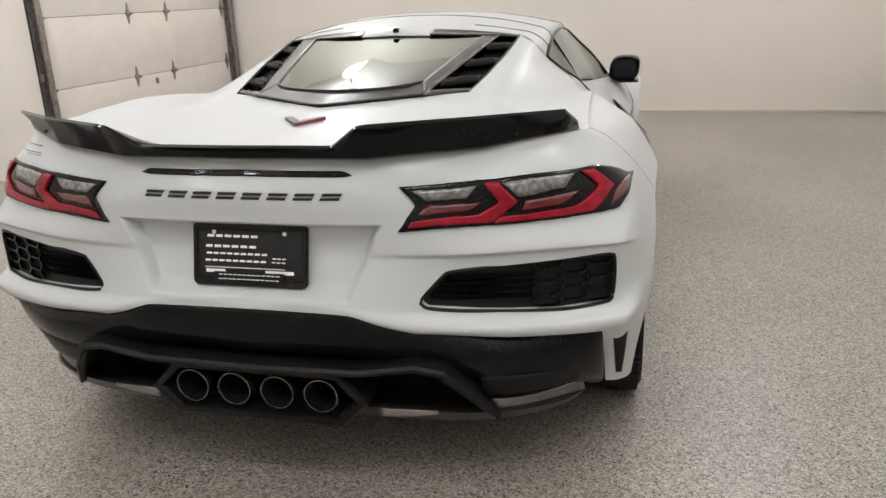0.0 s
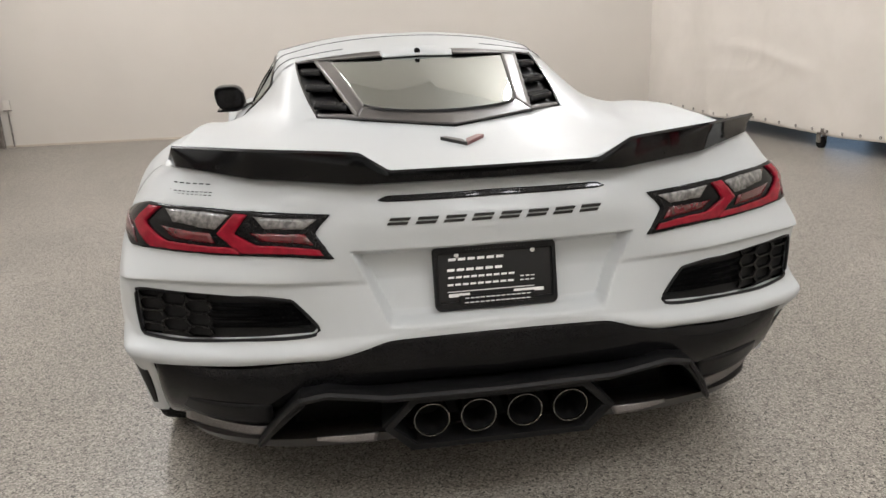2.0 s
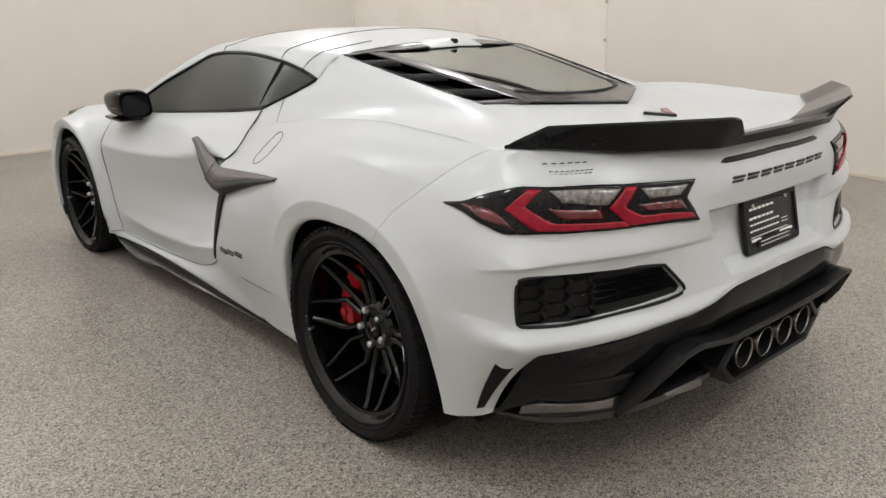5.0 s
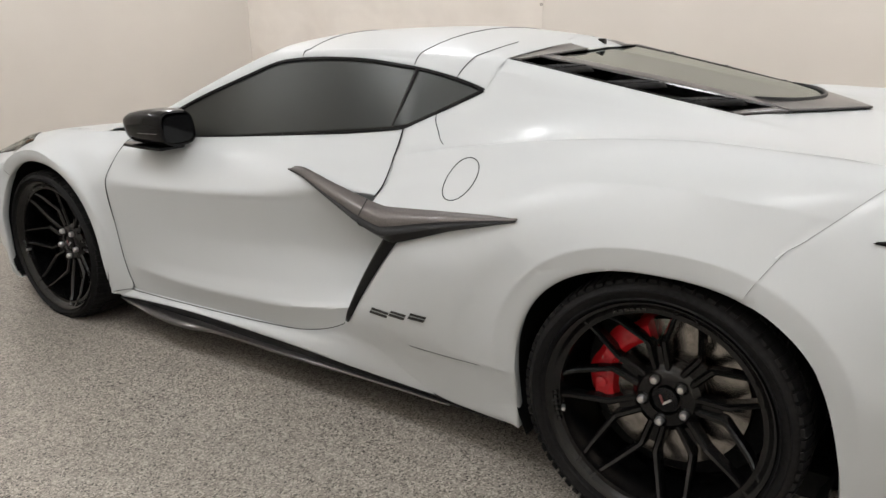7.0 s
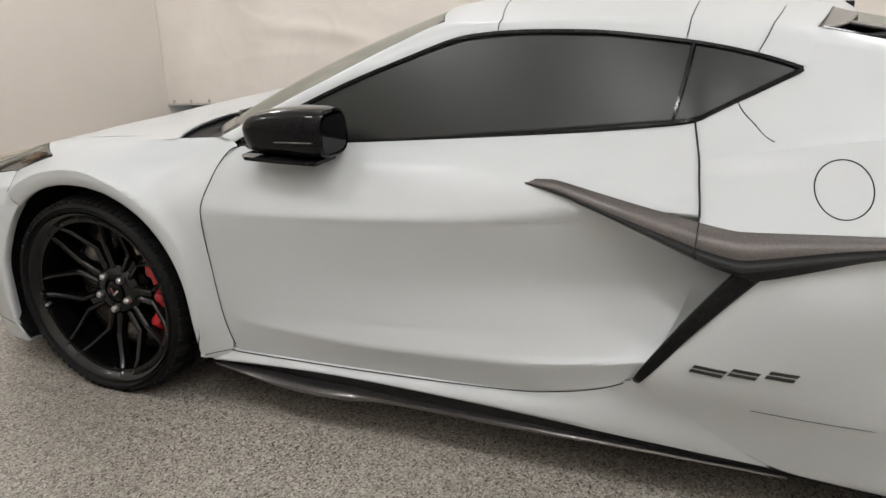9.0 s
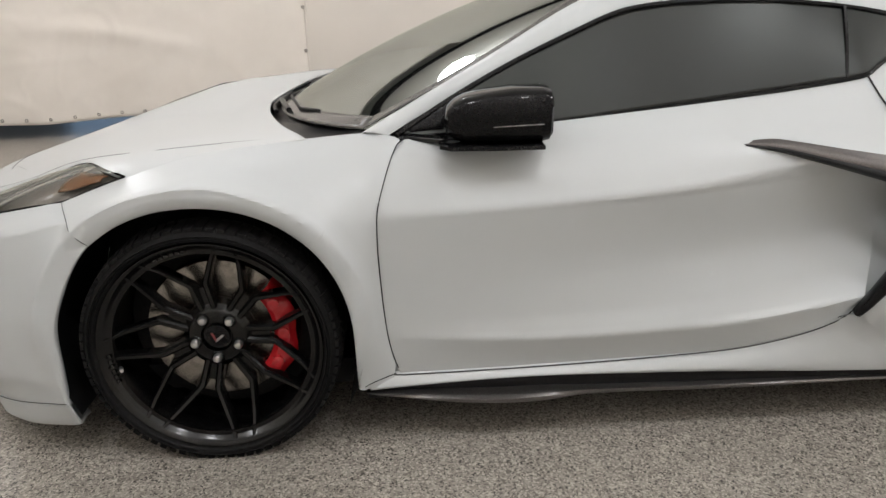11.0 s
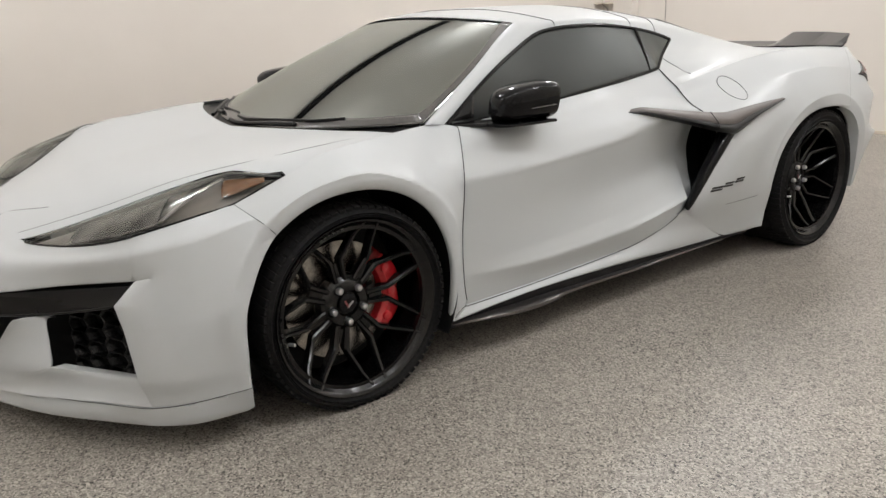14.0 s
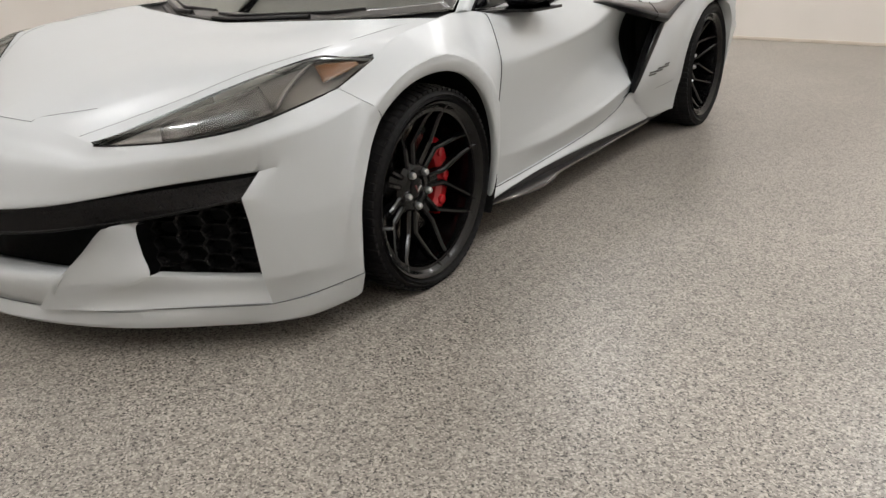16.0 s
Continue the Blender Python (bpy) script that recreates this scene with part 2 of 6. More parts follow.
def tube(bm, pts, radius, segs=8, close=False, squash=1.0):
    """A round bar along a polyline."""
    p = [Vector(q) for q in pts]
    rings = []
    for i, q in enumerate(p):
        a, b = p[max(i - 1, 0)], p[min(i + 1, len(p) - 1)]
        if close:
            a, b = p[i - 1], p[(i + 1) % len(p)]
        d = (b - a).normalized()
        up = Vector((0, 0, 1)) if abs(d.z) < 0.9 else Vector((1, 0, 0))
        x = d.cross(up).normalized()
        y = x.cross(d).normalized()
        rings.append([bm.verts.new(q + (x * math.cos(2 * math.pi * k / segs) + y * squash * math.sin(2 * math.pi * k / segs)) * radius) for k in range(segs)])
    n = len(rings)
    for i in range(n if close else n - 1):
        for k in range(segs):
            a, b = rings[i], rings[(i + 1) % n]
            bm.faces.new((a[k], a[(k + 1) % segs], b[(k + 1) % segs], b[k]))
    if not close:
        bm.faces.new(rings[0][::-1]), bm.faces.new(rings[-1])
    bmesh.ops.recalc_face_normals(bm, faces=bm.faces)
    return bm


def lathe(bm, profile, segs=64, center=(0, 0, 0)):
    """A ring turned about the x axis from (x, radius) pairs."""
    prof = np.asarray(profile, float)
    a = np.linspace(0, 2 * np.pi, segs, endpoint=False)
    g = np.stack([np.stack([np.full(segs, x), r * np.cos(a), r * np.sin(a)], 1) for x, r in prof]) + np.asarray(center)
    sheet(bm, g, wrap=True)
    bmesh.ops.recalc_face_normals(bm, faces=bm.faces)
    return bm


def prism(bm, outline, back, bevel=0.0):
    """A solid between an outline of points and the same outline moved by back."""
    top = [bm.verts.new(p) for p in outline]
    low = [bm.verts.new(Vector(p) + Vector(back)) for p in outline]
    n = len(top)
    fs = [bm.faces.new(top), bm.faces.new(low[::-1])]
    for i in range(n):
        fs.append(bm.faces.new((top[i], low[i], low[(i + 1) % n], top[(i + 1) % n])))
    bmesh.ops.recalc_face_normals(bm, faces=fs)
    if bevel:
        es = {e for v in top for e in v.link_edges if all(w in top for w in e.verts)}
        bmesh.ops.bevel(bm, geom=list(es), offset=bevel, segments=2, affect="EDGES", profile=0.6)
    return bm


def inside(poly, x, y):
    """Which of the points x, y lie in a polygon, and how far they are from its edge."""
    px, py = np.asarray(poly, float).T
    qx, qy = np.roll(px, -1), np.roll(py, -1)
    hit = np.zeros(x.shape, bool)
    dist = np.full(x.shape, 9.0)
    for a, b, c, d in zip(px, py, qx, qy):
        cross = ((b > y) != (d > y)) & (x < (c - a) * (y - b) / (d - b + 1e-12) + a)
        hit ^= cross
        t = np.clip(((x - a) * (c - a) + (y - b) * (d - b)) / ((c - a) ** 2 + (d - b) ** 2 + 1e-12), 0, 1)
        dist = np.minimum(dist, np.hypot(x - a - t * (c - a), y - b - t * (d - b)))
    return hit, dist


# ---- the garage ----
ROOM = pose(0, 0, 0, 0, 0, -1.9)


def build_room():
    """The room stands a little turned against the car."""
    def put(name, lo, hi, mat, label, category="wall", bevel=0.006):
        ob = tagged(boxed(name, lo, hi, mat, bevel=bevel), label, category, kind="structure")
        ob.matrix_basis = ROOM
        return ob

    put("floor", (-4.6, -6.2, -0.2), (5.8, 6.6, 0.0), FLOOR, "grey flake epoxy garage floor with satin gloss", "floor", 0)
    put("ceiling", (-4.6, -6.2, CEILING), (5.8, 6.6, CEILING + 0.15), CEIL, "plain off-white garage ceiling", "ceiling", 0)
    put("wall_north", (-4.6, 5.03, 0.0), (3.66, 5.25, CEILING), WALL, "warm white painted drywall beside the garage door")
    put("wall_south", (-4.6, -5.57, 0.0), (5.2, -5.37, CEILING), WALL, "warm white painted drywall with a column", bevel=0)
    put("wall_east", (4.19, -5.37, 0.0), (4.39, 1.85, CEILING), WALL, "warm white painted drywall beside the curtain")
    back = tagged(new("wall_east_back"), "painted wall with an open doorway behind the vinyl curtain", "wall", kind="structure")
    back.matrix_basis = ROOM
    for lo, hi in (((5.2, 1.5, 0), (5.4, 3.55, CEILING)), ((5.2, 4.55, 0), (5.4, 6.4, CEILING)), ((5.2, 3.55, 2.05), (5.4, 4.55, CEILING))):
        part("wall_panel", box(bmesh.new(), lo, hi), WALL, back)
    for lo, hi in (((5.185, 3.49, 0), (5.2, 3.55, 2.11)), ((5.185, 4.55, 0), (5.2, 4.61, 2.11)), ((5.185, 3.55, 2.05), (5.2, 4.55, 2.11))):
        part("door_casing", box(bmesh.new(), lo, hi, 0.003), DOORSKIN, back)
    sky = bpy.data.lights.new("doorway_daylight", "AREA")
    sky.shape, sky.size, sky.size_y = "RECTANGLE", 1.96, 0.96
    sky.energy, sky.color = 4.5, (0.42, 0.66, 1.0)
    new("doorway_daylight", sky).matrix_basis = ROOM @ pose(5.3, 4.05, 1.02, 0, 90, 0)
    put("wall_north_back", (3.1, 6.2, 0.0), (5.4, 6.4, CEILING), WALL, "painted wall behind the vinyl curtain", bevel=0)
    put("column", (3.62, -5.37, 0.0), (3.92, -5.25, CEILING), WALL, "boxed-out painted column on the wall")
    west = tagged(new("wall_west"), "warm white painted drywall round the garage door", "wall", kind="structure")
    west.matrix_basis = ROOM
    part("wall_panel", box(bmesh.new(), (-4.35, -5.37, 0), (-4.05, 1.72, CEILING)), WALL, west)
    part("wall_panel", box(bmesh.new(), (-4.35, 1.72, 2.75), (-4.05, 5.03, CEILING)), WALL, west)
    for name, lo, hi in (("baseboard_north", (-4.05, 5.015, 0.0), (3.31, 5.03, 0.022)), ("baseboard_south", (-4.05, -5.37, 0.0), (4.19, -5.355, 0.03)), ("baseboard_east", (4.175, -5.355, 0.0), (4.19, 1.85, 0.03))):
        put(name, lo, hi, BASE, "thin pale base trim along the wall", "trim", 0.003)


def build_garage_door():
    door = tagged(new("garage_door"), "closed white sectional garage door with steel hinges and side tracks", "garage door", kind="structure")
    door.matrix_basis = ROOM @ pose(-4.07, 3.4, 0)
    y0, y1 = -1.58, 1.5
    levels = [0.0, 0.625, 1.24, 1.855, 2.475, 2.8]
    for a, b in zip(levels, levels[1:]):
        part("door_panel", box(bmesh.new(), (-0.05, y0, a + 0.002), (0.0, y1, b - 0.002), 0.004), DOORSKIN, door)

    def hinge(y, z):
        bm = bmesh.new()
        box(bm, (0.0, y - 0.035, z - 0.018), (0.02, y + 0.035, z + 0.018), 0.004)
        for s in (1, -1):
            prism(bm, [(0.006, y - 0.025, z + s * 0.015), (0.006, y + 0.025, z + s * 0.015), (0.006, y + 0.006, z + s * 0.10), (0.006, y - 0.006, z + s * 0.10)], (-0.006, 0, 0))
        tube(bm, [(0.016, y - 0.05, z), (0.016, y + 0.05, z)], 0.011)
        return part("hinge", bm, TRACK, door)

    for z in levels[1:4]:
        for y in (-0.32, 0.32):
            hinge(y, z)
        for y in (y0 + 0.06, y1 - 0.06):
            hinge(y, z)
    bm = box(bmesh.new(), (0.0, -0.02, 0.52), (0.02, 0.01, 0.58), 0.004)
    part("handle", bm, TRACK, door)
    for y in (y0 - 0.02, y1 + 0.05):
        bm = bmesh.new()
        box(bm, (0.0, y - 0.035, 0), (0.012, y + 0.035, 2.9), 0.002)
        box(bm, (0.012, y + 0.022, 0), (0.085, y + 0.032, 2.9), 0.002)
        box(bm, (0.072, y - 0.03, 0), (0.085, y + 0.022, 2.9), 0.002)
        track = part("track", bm, TRACK, door, "grey galvanised steel door track")
        for z in (0.75, 1.45, 2.1):
            part("bracket", box(bmesh.new(), (0.012, y - 0.06, z - 0.03), (0.05, y + 0.02, z + 0.03), 0.003), TRACK, track)


def build_curtain():
    cur = tagged(new("vinyl_curtain"), "off-white vinyl divider curtain hanging with grommets and rolling feet", "curtain")
    cur.location = (3.9, 3.4, 0)
    n, h = 200, 130
    a, b = np.array([3.50, 4.855]), np.array([4.24, 1.70])
    d = (b - a) / np.linalg.norm(b - a)
    nrm = np.array([d[1], -d[0]])
    a = a - d * 0.07
    grid = np.zeros((h, n, 3))
    for i in range(h):
        for j in range(n):
            u, v = j / (n - 1), i / (h - 1)
            z = 0.125 + 3.6 * v + 0.012 * math.sin(14 * u)
            q = a + (b - a) * u
            fold = 0.018 * math.sin(u * 23 + 1.1 * v) + 0.008 * noise.noise((u * 9, v * 3, 1.3)) + 0.006 * noise.noise((u * 4 + v * 3, v * 6 - u * 4, 7.7)) + 0.0045 * max(0, 0.16 - abs(noise.noise((u * 5 - v * 4, v * 8 + u * 3, 3.1)))) / 0.16 * (1 - 0.6 * v) + 0.002 * max(0, 0.12 - abs(noise.noise((u * 11 + v * 6, v * 15 - u * 4, 5.5)))) / 0.12
            crease = 0.018 * math.exp(-((v - 0.17 - 0.04 * math.sin(5 * u)) / 0.02) ** 2) * max(0, math.sin(u * 6.0 - 1.5))
            q = q + nrm * (fold + crease)
            grid[i, j] = (q[0] - 3.9, q[1] - 3.4, z)
    bm = bmesh.new()
    sheet(bm, grid, (-1, 0, 0))
    thick(part("curtain_sheet", bm, VINYL, cur), 0.004)

    def eyelet(pos, up):
        bm = bmesh.new()
        ring = [Vector(pos) + Vector((0, math.cos(t) * 0.011, math.sin(t) * 0.011)) for t in np.linspace(0, 2 * np.pi, 10, endpoint=False)]
        tube(bm, ring, 0.004, 6, close=True)
        return part("grommet", bm, TRACK, cur)

    for j in range(5, n - 2, 11):
        p = grid[1, j]
        eyelet((p[0] - 0.008, p[1], p[2] + 0.012), True)
    for i in range(4, h - 1, 13):
        p = grid[i, n - 2]
        eyelet((p[0] - 0.008, p[1], p[2]), False)
    part("rail", tube(bmesh.new(), [(a[0] - 3.9, a[1] - 3.4, 3.75), (b[0] - 3.9, b[1] - 3.4, 3.75)], 0.03), TRACK, cur)
    # the rope that laces the free edge to the wall
    p0 = grid[0, n - 1]
    part("rope", tube(bmesh.new(), [(p0[0] + 0.012 * math.sin(k * 1.7), p0[1] - 0.012 + 0.008 * math.sin(k * 2.3), 0.15 + k * 0.12) for k in range(29)], 0.004, 6), VINYL, cur)
    for x, y in ((3.72, 4.5), (4.07, 2.4)):
        foot = part("caster", lathe(bmesh.new(), [(-0.02, 0.0), (-0.02, 0.05), (0.02, 0.05), (0.02, 0.0)], 24), RUBBER, cur, "black rubber rolling foot")
        foot.location = (x - 3.9, y - 3.4, 0.05)
        bm = bmesh.new()
        box(bm, (-0.035, -0.03, 0.0), (-0.026, 0.03, 0.09), 0.003)
        box(bm, (0.026, -0.03, 0.0), (0.035, 0.03, 0.09), 0.003)
        box(bm, (-0.035, -0.03, 0.07), (0.035, 0.03, 0.09), 0.003)
        tube(bm, [(0, 0, 0.08), (0, 0, 0.125)], 0.016)
        part("fork", bm, TRACK, foot, "grey steel caster fork and post")


def build_small_room_things():
    box_ = tagged(new("outlet_box"), "white surface outlet box with conduit on the wall", "outlet")
    box_.matrix_basis = pose(-3.74, 5.148, 0.46, 0, 0, -1.9)
    part("cover", box(bmesh.new(), (-0.035, -0.03, -0.05), (0.035, 0.0, 0.05), 0.005), DOORSKIN, box_)
    part("conduit", tube(bmesh.new(), [(0, -0.015, -0.05), (0, -0.015, -0.45)], 0.009), TRACK, box_, "thin steel conduit")
    part("latch", box(bmesh.new(), (-0.04, -0.036, -0.065), (0.04, -0.004, -0.052), 0.003), TRACK, box_)


    shelf = tagged(new("wall_shelf"), "small pale shelf on a bent bracket", "shelf")
    shelf.matrix_basis = ROOM @ pose(4.07, -5.37, 1.30)
    part("board", box(bmesh.new(), (-0.13, 0.0, 0.0), (0.12, 0.16, 0.018), 0.003), BASE, shelf)
    part("bracket", tube(bmesh.new(), [(0, 0.006, -0.16), (0, 0.05, -0.06), (0, 0.14, -0.004)], 0.006), TRACK, shelf)
    cord = tagged(new("hanging_cord"), "thin dark cord hanging down the wall", "cord")
    cord.matrix_basis = ROOM @ pose(3.2, -5.36, 0)
    part("strand", tube(bmesh.new(), [(0.004 * math.sin(k), 0.0, 1.05 + 0.3 * k) for k in range(11)], 0.004, 6), TRACK, cord)


# the last lamp, at (-3.0, 0), is an added fill for the car's left flank
LAMPS = [(x, y) for y in (-4.3, -1.7, 1.7, 4.3) for x in (-2.3, 2.3)] + [(0.7, -4.3), (-3.0, 0)]
DROP = 3.85


def build_lamps():
    """Small pendant lamps: a mount, a stem, a cap and the bulb's light."""
    for x, y in LAMPS:
        lamp = tagged(new("pendant_lamp"), "small white pendant lamp, switched on", "ceiling lamp", "lamps on the ceiling")
        lamp.location = (x, y, DROP)
        part("mount", tube(bmesh.new(), [(0, 0, CEILING - DROP - 0.04), (0, 0, CEILING - DROP)], 0.08, 24), DOORSKIN, lamp)
        part("stem", tube(bmesh.new(), [(0, 0, 0.17), (0, 0, CEILING - DROP - 0.02)], 0.012), TRACK, lamp)
        part("cap", tube(bmesh.new(), [(0, 0, 0.12), (0, 0, 0.18)], 0.05, 20), TRACK, lamp)
        data = bpy.data.lights.new("bulb", "POINT")
        data.shadow_soft_size = 0.18
        data.energy, data.color = 56, (0.985, 0.99, 1.03)
        li = new("bulb", data)
        li.parent = lamp
    track = tagged(new("curtain_track"), "dark steel curtain track along the ceiling", "track", kind="structure")
    track.matrix_basis = ROOM @ pose(4.0, 0, 0)
    part("track_rail", box(bmesh.new(), (-0.06, -5.3, CEILING - 0.16), (0.06, 4.9, CEILING), 0.004), SATIN, track)


build_room()
build_garage_door()
build_curtain()
build_small_room_things()
build_lamps()


# ---- the car: body ----
# Places on the car are (half-width, y ahead, z up); the car stands at the world's origin and looks along +y.
CAR = tagged(new("sports_car"), "white mid-engine sports coupe with black trim and red brake calipers, parked", "car")


def whole(half):
    """A grid over both halves from one whose rows run from the middle outwards."""
    return np.concatenate([side_of(half, 1)[:, ::-1], side_of(half, -1)[:, 1:]], 1)


def panel(name, grid, mat, out, parent=None, t=0.006, label=""):
    """One sheet over the full width."""
    bm = bmesh.new()
    sheet(bm, whole(grid), out)
    return thick(part(name, bm, mat, parent or CAR, label), t)


def pair(name, grid, mat, out, parent=None, t=0.006, label=""):
    """The same sheet on the left and the right side; out is its facing on the left."""
    made = []
    for side in (-1, 1):
        bm = bmesh.new()
        sheet(bm, side_of(grid, side), (out[0] * -side, out[1], out[2]))
        owner = parent[side] if isinstance(parent, dict) else parent or CAR
        ob = part(name, bm, mat, owner, label)
        if t:
            thick(ob, t)
        made.append(ob)
    return {-1: made[0], 1: made[1]}


def groove(pts, r=0.0015, mat=None, n=40, name="panel_gap", both=True, parent=None):
    """A dark shut line let into the skin."""
    for side in (-1, 1) if both else (1,):
        p = side_of(curve(pts, n), side)
        part(name, tube(bmesh.new(), p, r, 6), mat or SATIN, parent or CAR)


FRONT, REAR = (1.3615, 0.336), (-1.3615, 0.353)
SEAM = curve([(.846, -1.83, .973), (.89, -1.782, .945), (.946, -1.712, .885), (.984, -1.65, .83), (1.007, -1.597, .785), (1.032, -1.549, .69)], 200)
SHUT = curve([(.83, .845, .827), (.868, .866, .814), (.925, .899, .73), (.952, .916, .657), (.933, .914, .47), (.918, .899, .30), (.903, .870, .197)], 300)


def at_height(line, z):
    """The point of a line of points at a height."""
    return tuple(line[int(np.argmin(np.abs(line[:, 2] - z)))])

DOOR = [
    [(.83, .845, .825), (.768, .5, .85), (.748, .1, .888), (.712, -.345, .94), (.718, -.405, .943)],
    [(.888, .872, .79), (.85, .5, .82), (.825, .1, .845), (.797, -.235, .847), (.796, -.425, .868)],
    [(.925, .897, .725), (.905, .5, .75), (.883, .1, .78), (.872, -.2, .797), (.862, -.441, .80)],
    [(.946, .91, .672), (.941, .5, .69), (.922, .1, .72), (.897, -.2, .757), (.92, -.447, .768)],
    [(.950, .913, .657), (.946, .5, .675), (.926, .1, .703), (.889, -.2, .732), (.885, -.447, .744)],
    [(.948, .913, .643), (.942, .5, .66), (.920, .1, .687), (.879, -.2, .711), (.856, -.448, .727)],
    [(.930, .912, .50), (.915, .5, .50), (.885, .1, .52), (.845, -.2, .545), (.80, -.44, .58)],
    [(.922, .905, .37), (.913, .5, .37), (.90, .1, .395), (.88, -.2, .44), (.86, -.41, .48)],
    [(.921, .9, .335), (.921, .5, .318), (.92, .1, .335), (.917, -.1, .355), (.925, -.37, .41)],
    [(.922, .898, .322), (.925, .5, .302), (.926, .1, .318), (.929, -.1, .34), (.938, -.362, .396)],
    [(.918, .894, .308), (.921, .5, .288), (.922, .1, .305), (.926, -.1, .327), (.936, -.352, .385)],
    [(.908, .88, .25), (.902, .5, .24), (.903, .1, .258), (.911, -.1, .283), (.928, -.32, .345)],
    [(.903, .868, .197), (.893, .5, .203), (.893, .1, .223), (.90, -.1, .247), (.924, -.285, .315)],
]
for row in DOOR:
    row[0] = at_height(SHUT, row[0][2]) if row is not DOOR[0] else tuple(SHUT[0])
DG = loft(DOOR, 60, 90)

# hood and front fenders
EDGE = [(.41, 2.158, .585), (.545, 1.93, .67), (.69, 1.76, .742), (.783, 1.658, .777), (.885, 1.535, .764), (.85, 1.38, .805), (.828, 1.18, .826), (.787, .955, .838)]
HOOD = [
    [(0, 2.197, .634), (.155, 2.177, .627), (.285, 2.164, .610), EDGE[0]],
    [(0, 2.02, .690), (.3, 1.99, .685), EDGE[1]],
    [(0, 1.83, .738), (.35, 1.82, .743), EDGE[2]],
    [(0, 1.7, .757), (.35, 1.7, .765), (.6, 1.69, .772), EDGE[3]],
    [(0, 1.56, .773), (.35, 1.55, .785), (.65, 1.545, .797), (.8, 1.55, .793), EDGE[4]],
    [(0, 1.44, .784), (.35, 1.42, .798), (.65, 1.4, .813), EDGE[5]],
    [(0, 1.385, .794), (.35, 1.34, .808), (.65, 1.28, .823), (.836, 1.255, .819)],
    [(0, 1.312, .808), (.2, 1.286, .815), (.4, 1.244, .823), (.6, 1.184, .829), (.74, 1.124, .832), (.79, 1.10, .831), (.817, 1.094, .8315)],
]
HG = loft(HOOD, 60, 90)
panel("hood", HG, WHITE, (0, 0, 1))
FENDER_TOP = curve([(.885, 1.70, .704), (.89, 1.62, .735), EDGE[4], EDGE[5], EDGE[6], EDGE[7], (.81, .885, .836), *[tuple(p) for p in SHUT[6::21]], (.915, .90, .184), (.93, .955, .172)], 200)


def arch_point(theta, cy, cz, a, b, power):
    """(y, z) on a squared wheel arch, which falls straight below the axle's height."""
    c, s_ = math.cos(theta), math.sin(theta)
    if s_ < 0:
        y = math.copysign(a, c)
        return cy + y, cz + y * s_ / c
    r = (abs(c / a) ** power + abs(s_ / b) ** power) ** (-1 / power)
    return cy + r * c, cz + r * s_


def run_on(line, edges, window=51):
    """For each point of a line, the way in which the neighbouring sheet runs on past its edge, and how surely."""
    way, sure = np.zeros((len(line), 3)), np.zeros(len(line))
    for edge, before in edges:
        for k, p in enumerate(line):
            d = np.linalg.norm(edge - p, axis=1)
            m = int(np.argmin(d))
            if d[m] < .012:
                v = edge[m] - before[m]
                way[k], sure[k] = v / max(np.linalg.norm(v), 1e-6), 1
    known = np.flatnonzero(sure)
    k = np.arange(len(line))
    way = np.stack([np.interp(k, known, way[known, c]) for c in range(3)], 1)
    sure = ((k >= known[0]) & (k <= known[-1])).astype(float)
    half = window // 2
    soft = np.ones(window) / window
    both = np.concatenate([way, sure[:, None]], 1)
    pad = np.concatenate([both[:1].repeat(half, 0), both, both[-1:].repeat(half, 0)])
    return np.stack([np.convolve(pad[:, c], soft, "valid") for c in range(4)], 1)


def onto(line, column):
    """A column of points moved onto a line of points at their own heights, as far down as the line reaches."""
    order = np.argsort(line[:, 2])
    z = column[:, 2]
    moved = np.stack([np.interp(z, line[order, 2], line[order, c]) for c in range(3)], 1)
    return np.where((z >= line[:, 2].min())[:, None], moved, column)


def arch_fan(outer, cy, cz, a, b, power, widths, flare, lift, inset, run):
    """Rails from a wheel arch out to a line, matched by their angle about the axle: inner lip, lip, flare, middle, line."""
    th = np.unwrap(np.arctan2(outer[:, 2] - cz, outer[:, 1] - cy))
    deg = np.degrees(th)
    w = np.interp(deg, *widths)
    lip_ = np.array([(k, *arch_point(t, cy, cz, a, b, power)) for k, t in zip(w, th)])
    low = np.minimum(np.interp(deg, [-15, 0, 180, 200], [.35, 1, 1, .35]), 1)
    far = np.linalg.norm(outer[:, 1:] - lip_[:, 1:], axis=1)
    k = np.clip(flare * low / np.maximum(far, 1e-3), 0, .45)[:, None]
    ring = lip_ + (outer - lip_) * k
    ring[:, 0] = w - .003
    half = ring * .5 + outer * .5
    half[:, 0] += np.interp(deg, *lift) * np.minimum(far / .12, 1)
    gap = np.linalg.norm(outer - ring, axis=1)[:, None]
    bowed = ring * .5 + outer * .5 + (run[:, :3] * gap - (ring - outer)) * .14
    half = half * (1 - run[:, 3:]) + bowed * run[:, 3:]
    inner_ = lip_ - np.array([inset, 0, 0])
    return np.stack([inner_, lip_, ring, half, outer])


def past_arch(grid, cy, cz, a, b, power):
    """How far the points of a skin lie outside a wheel arch."""
    y, z = grid[..., 1] - cy, grid[..., 2] - cz
    r = np.hypot(y, z) + 1e-9
    return r - (np.power(np.abs(y / r) / a, power) + np.power(np.maximum(z / r, 0) / b, power)) ** (-1 / power)


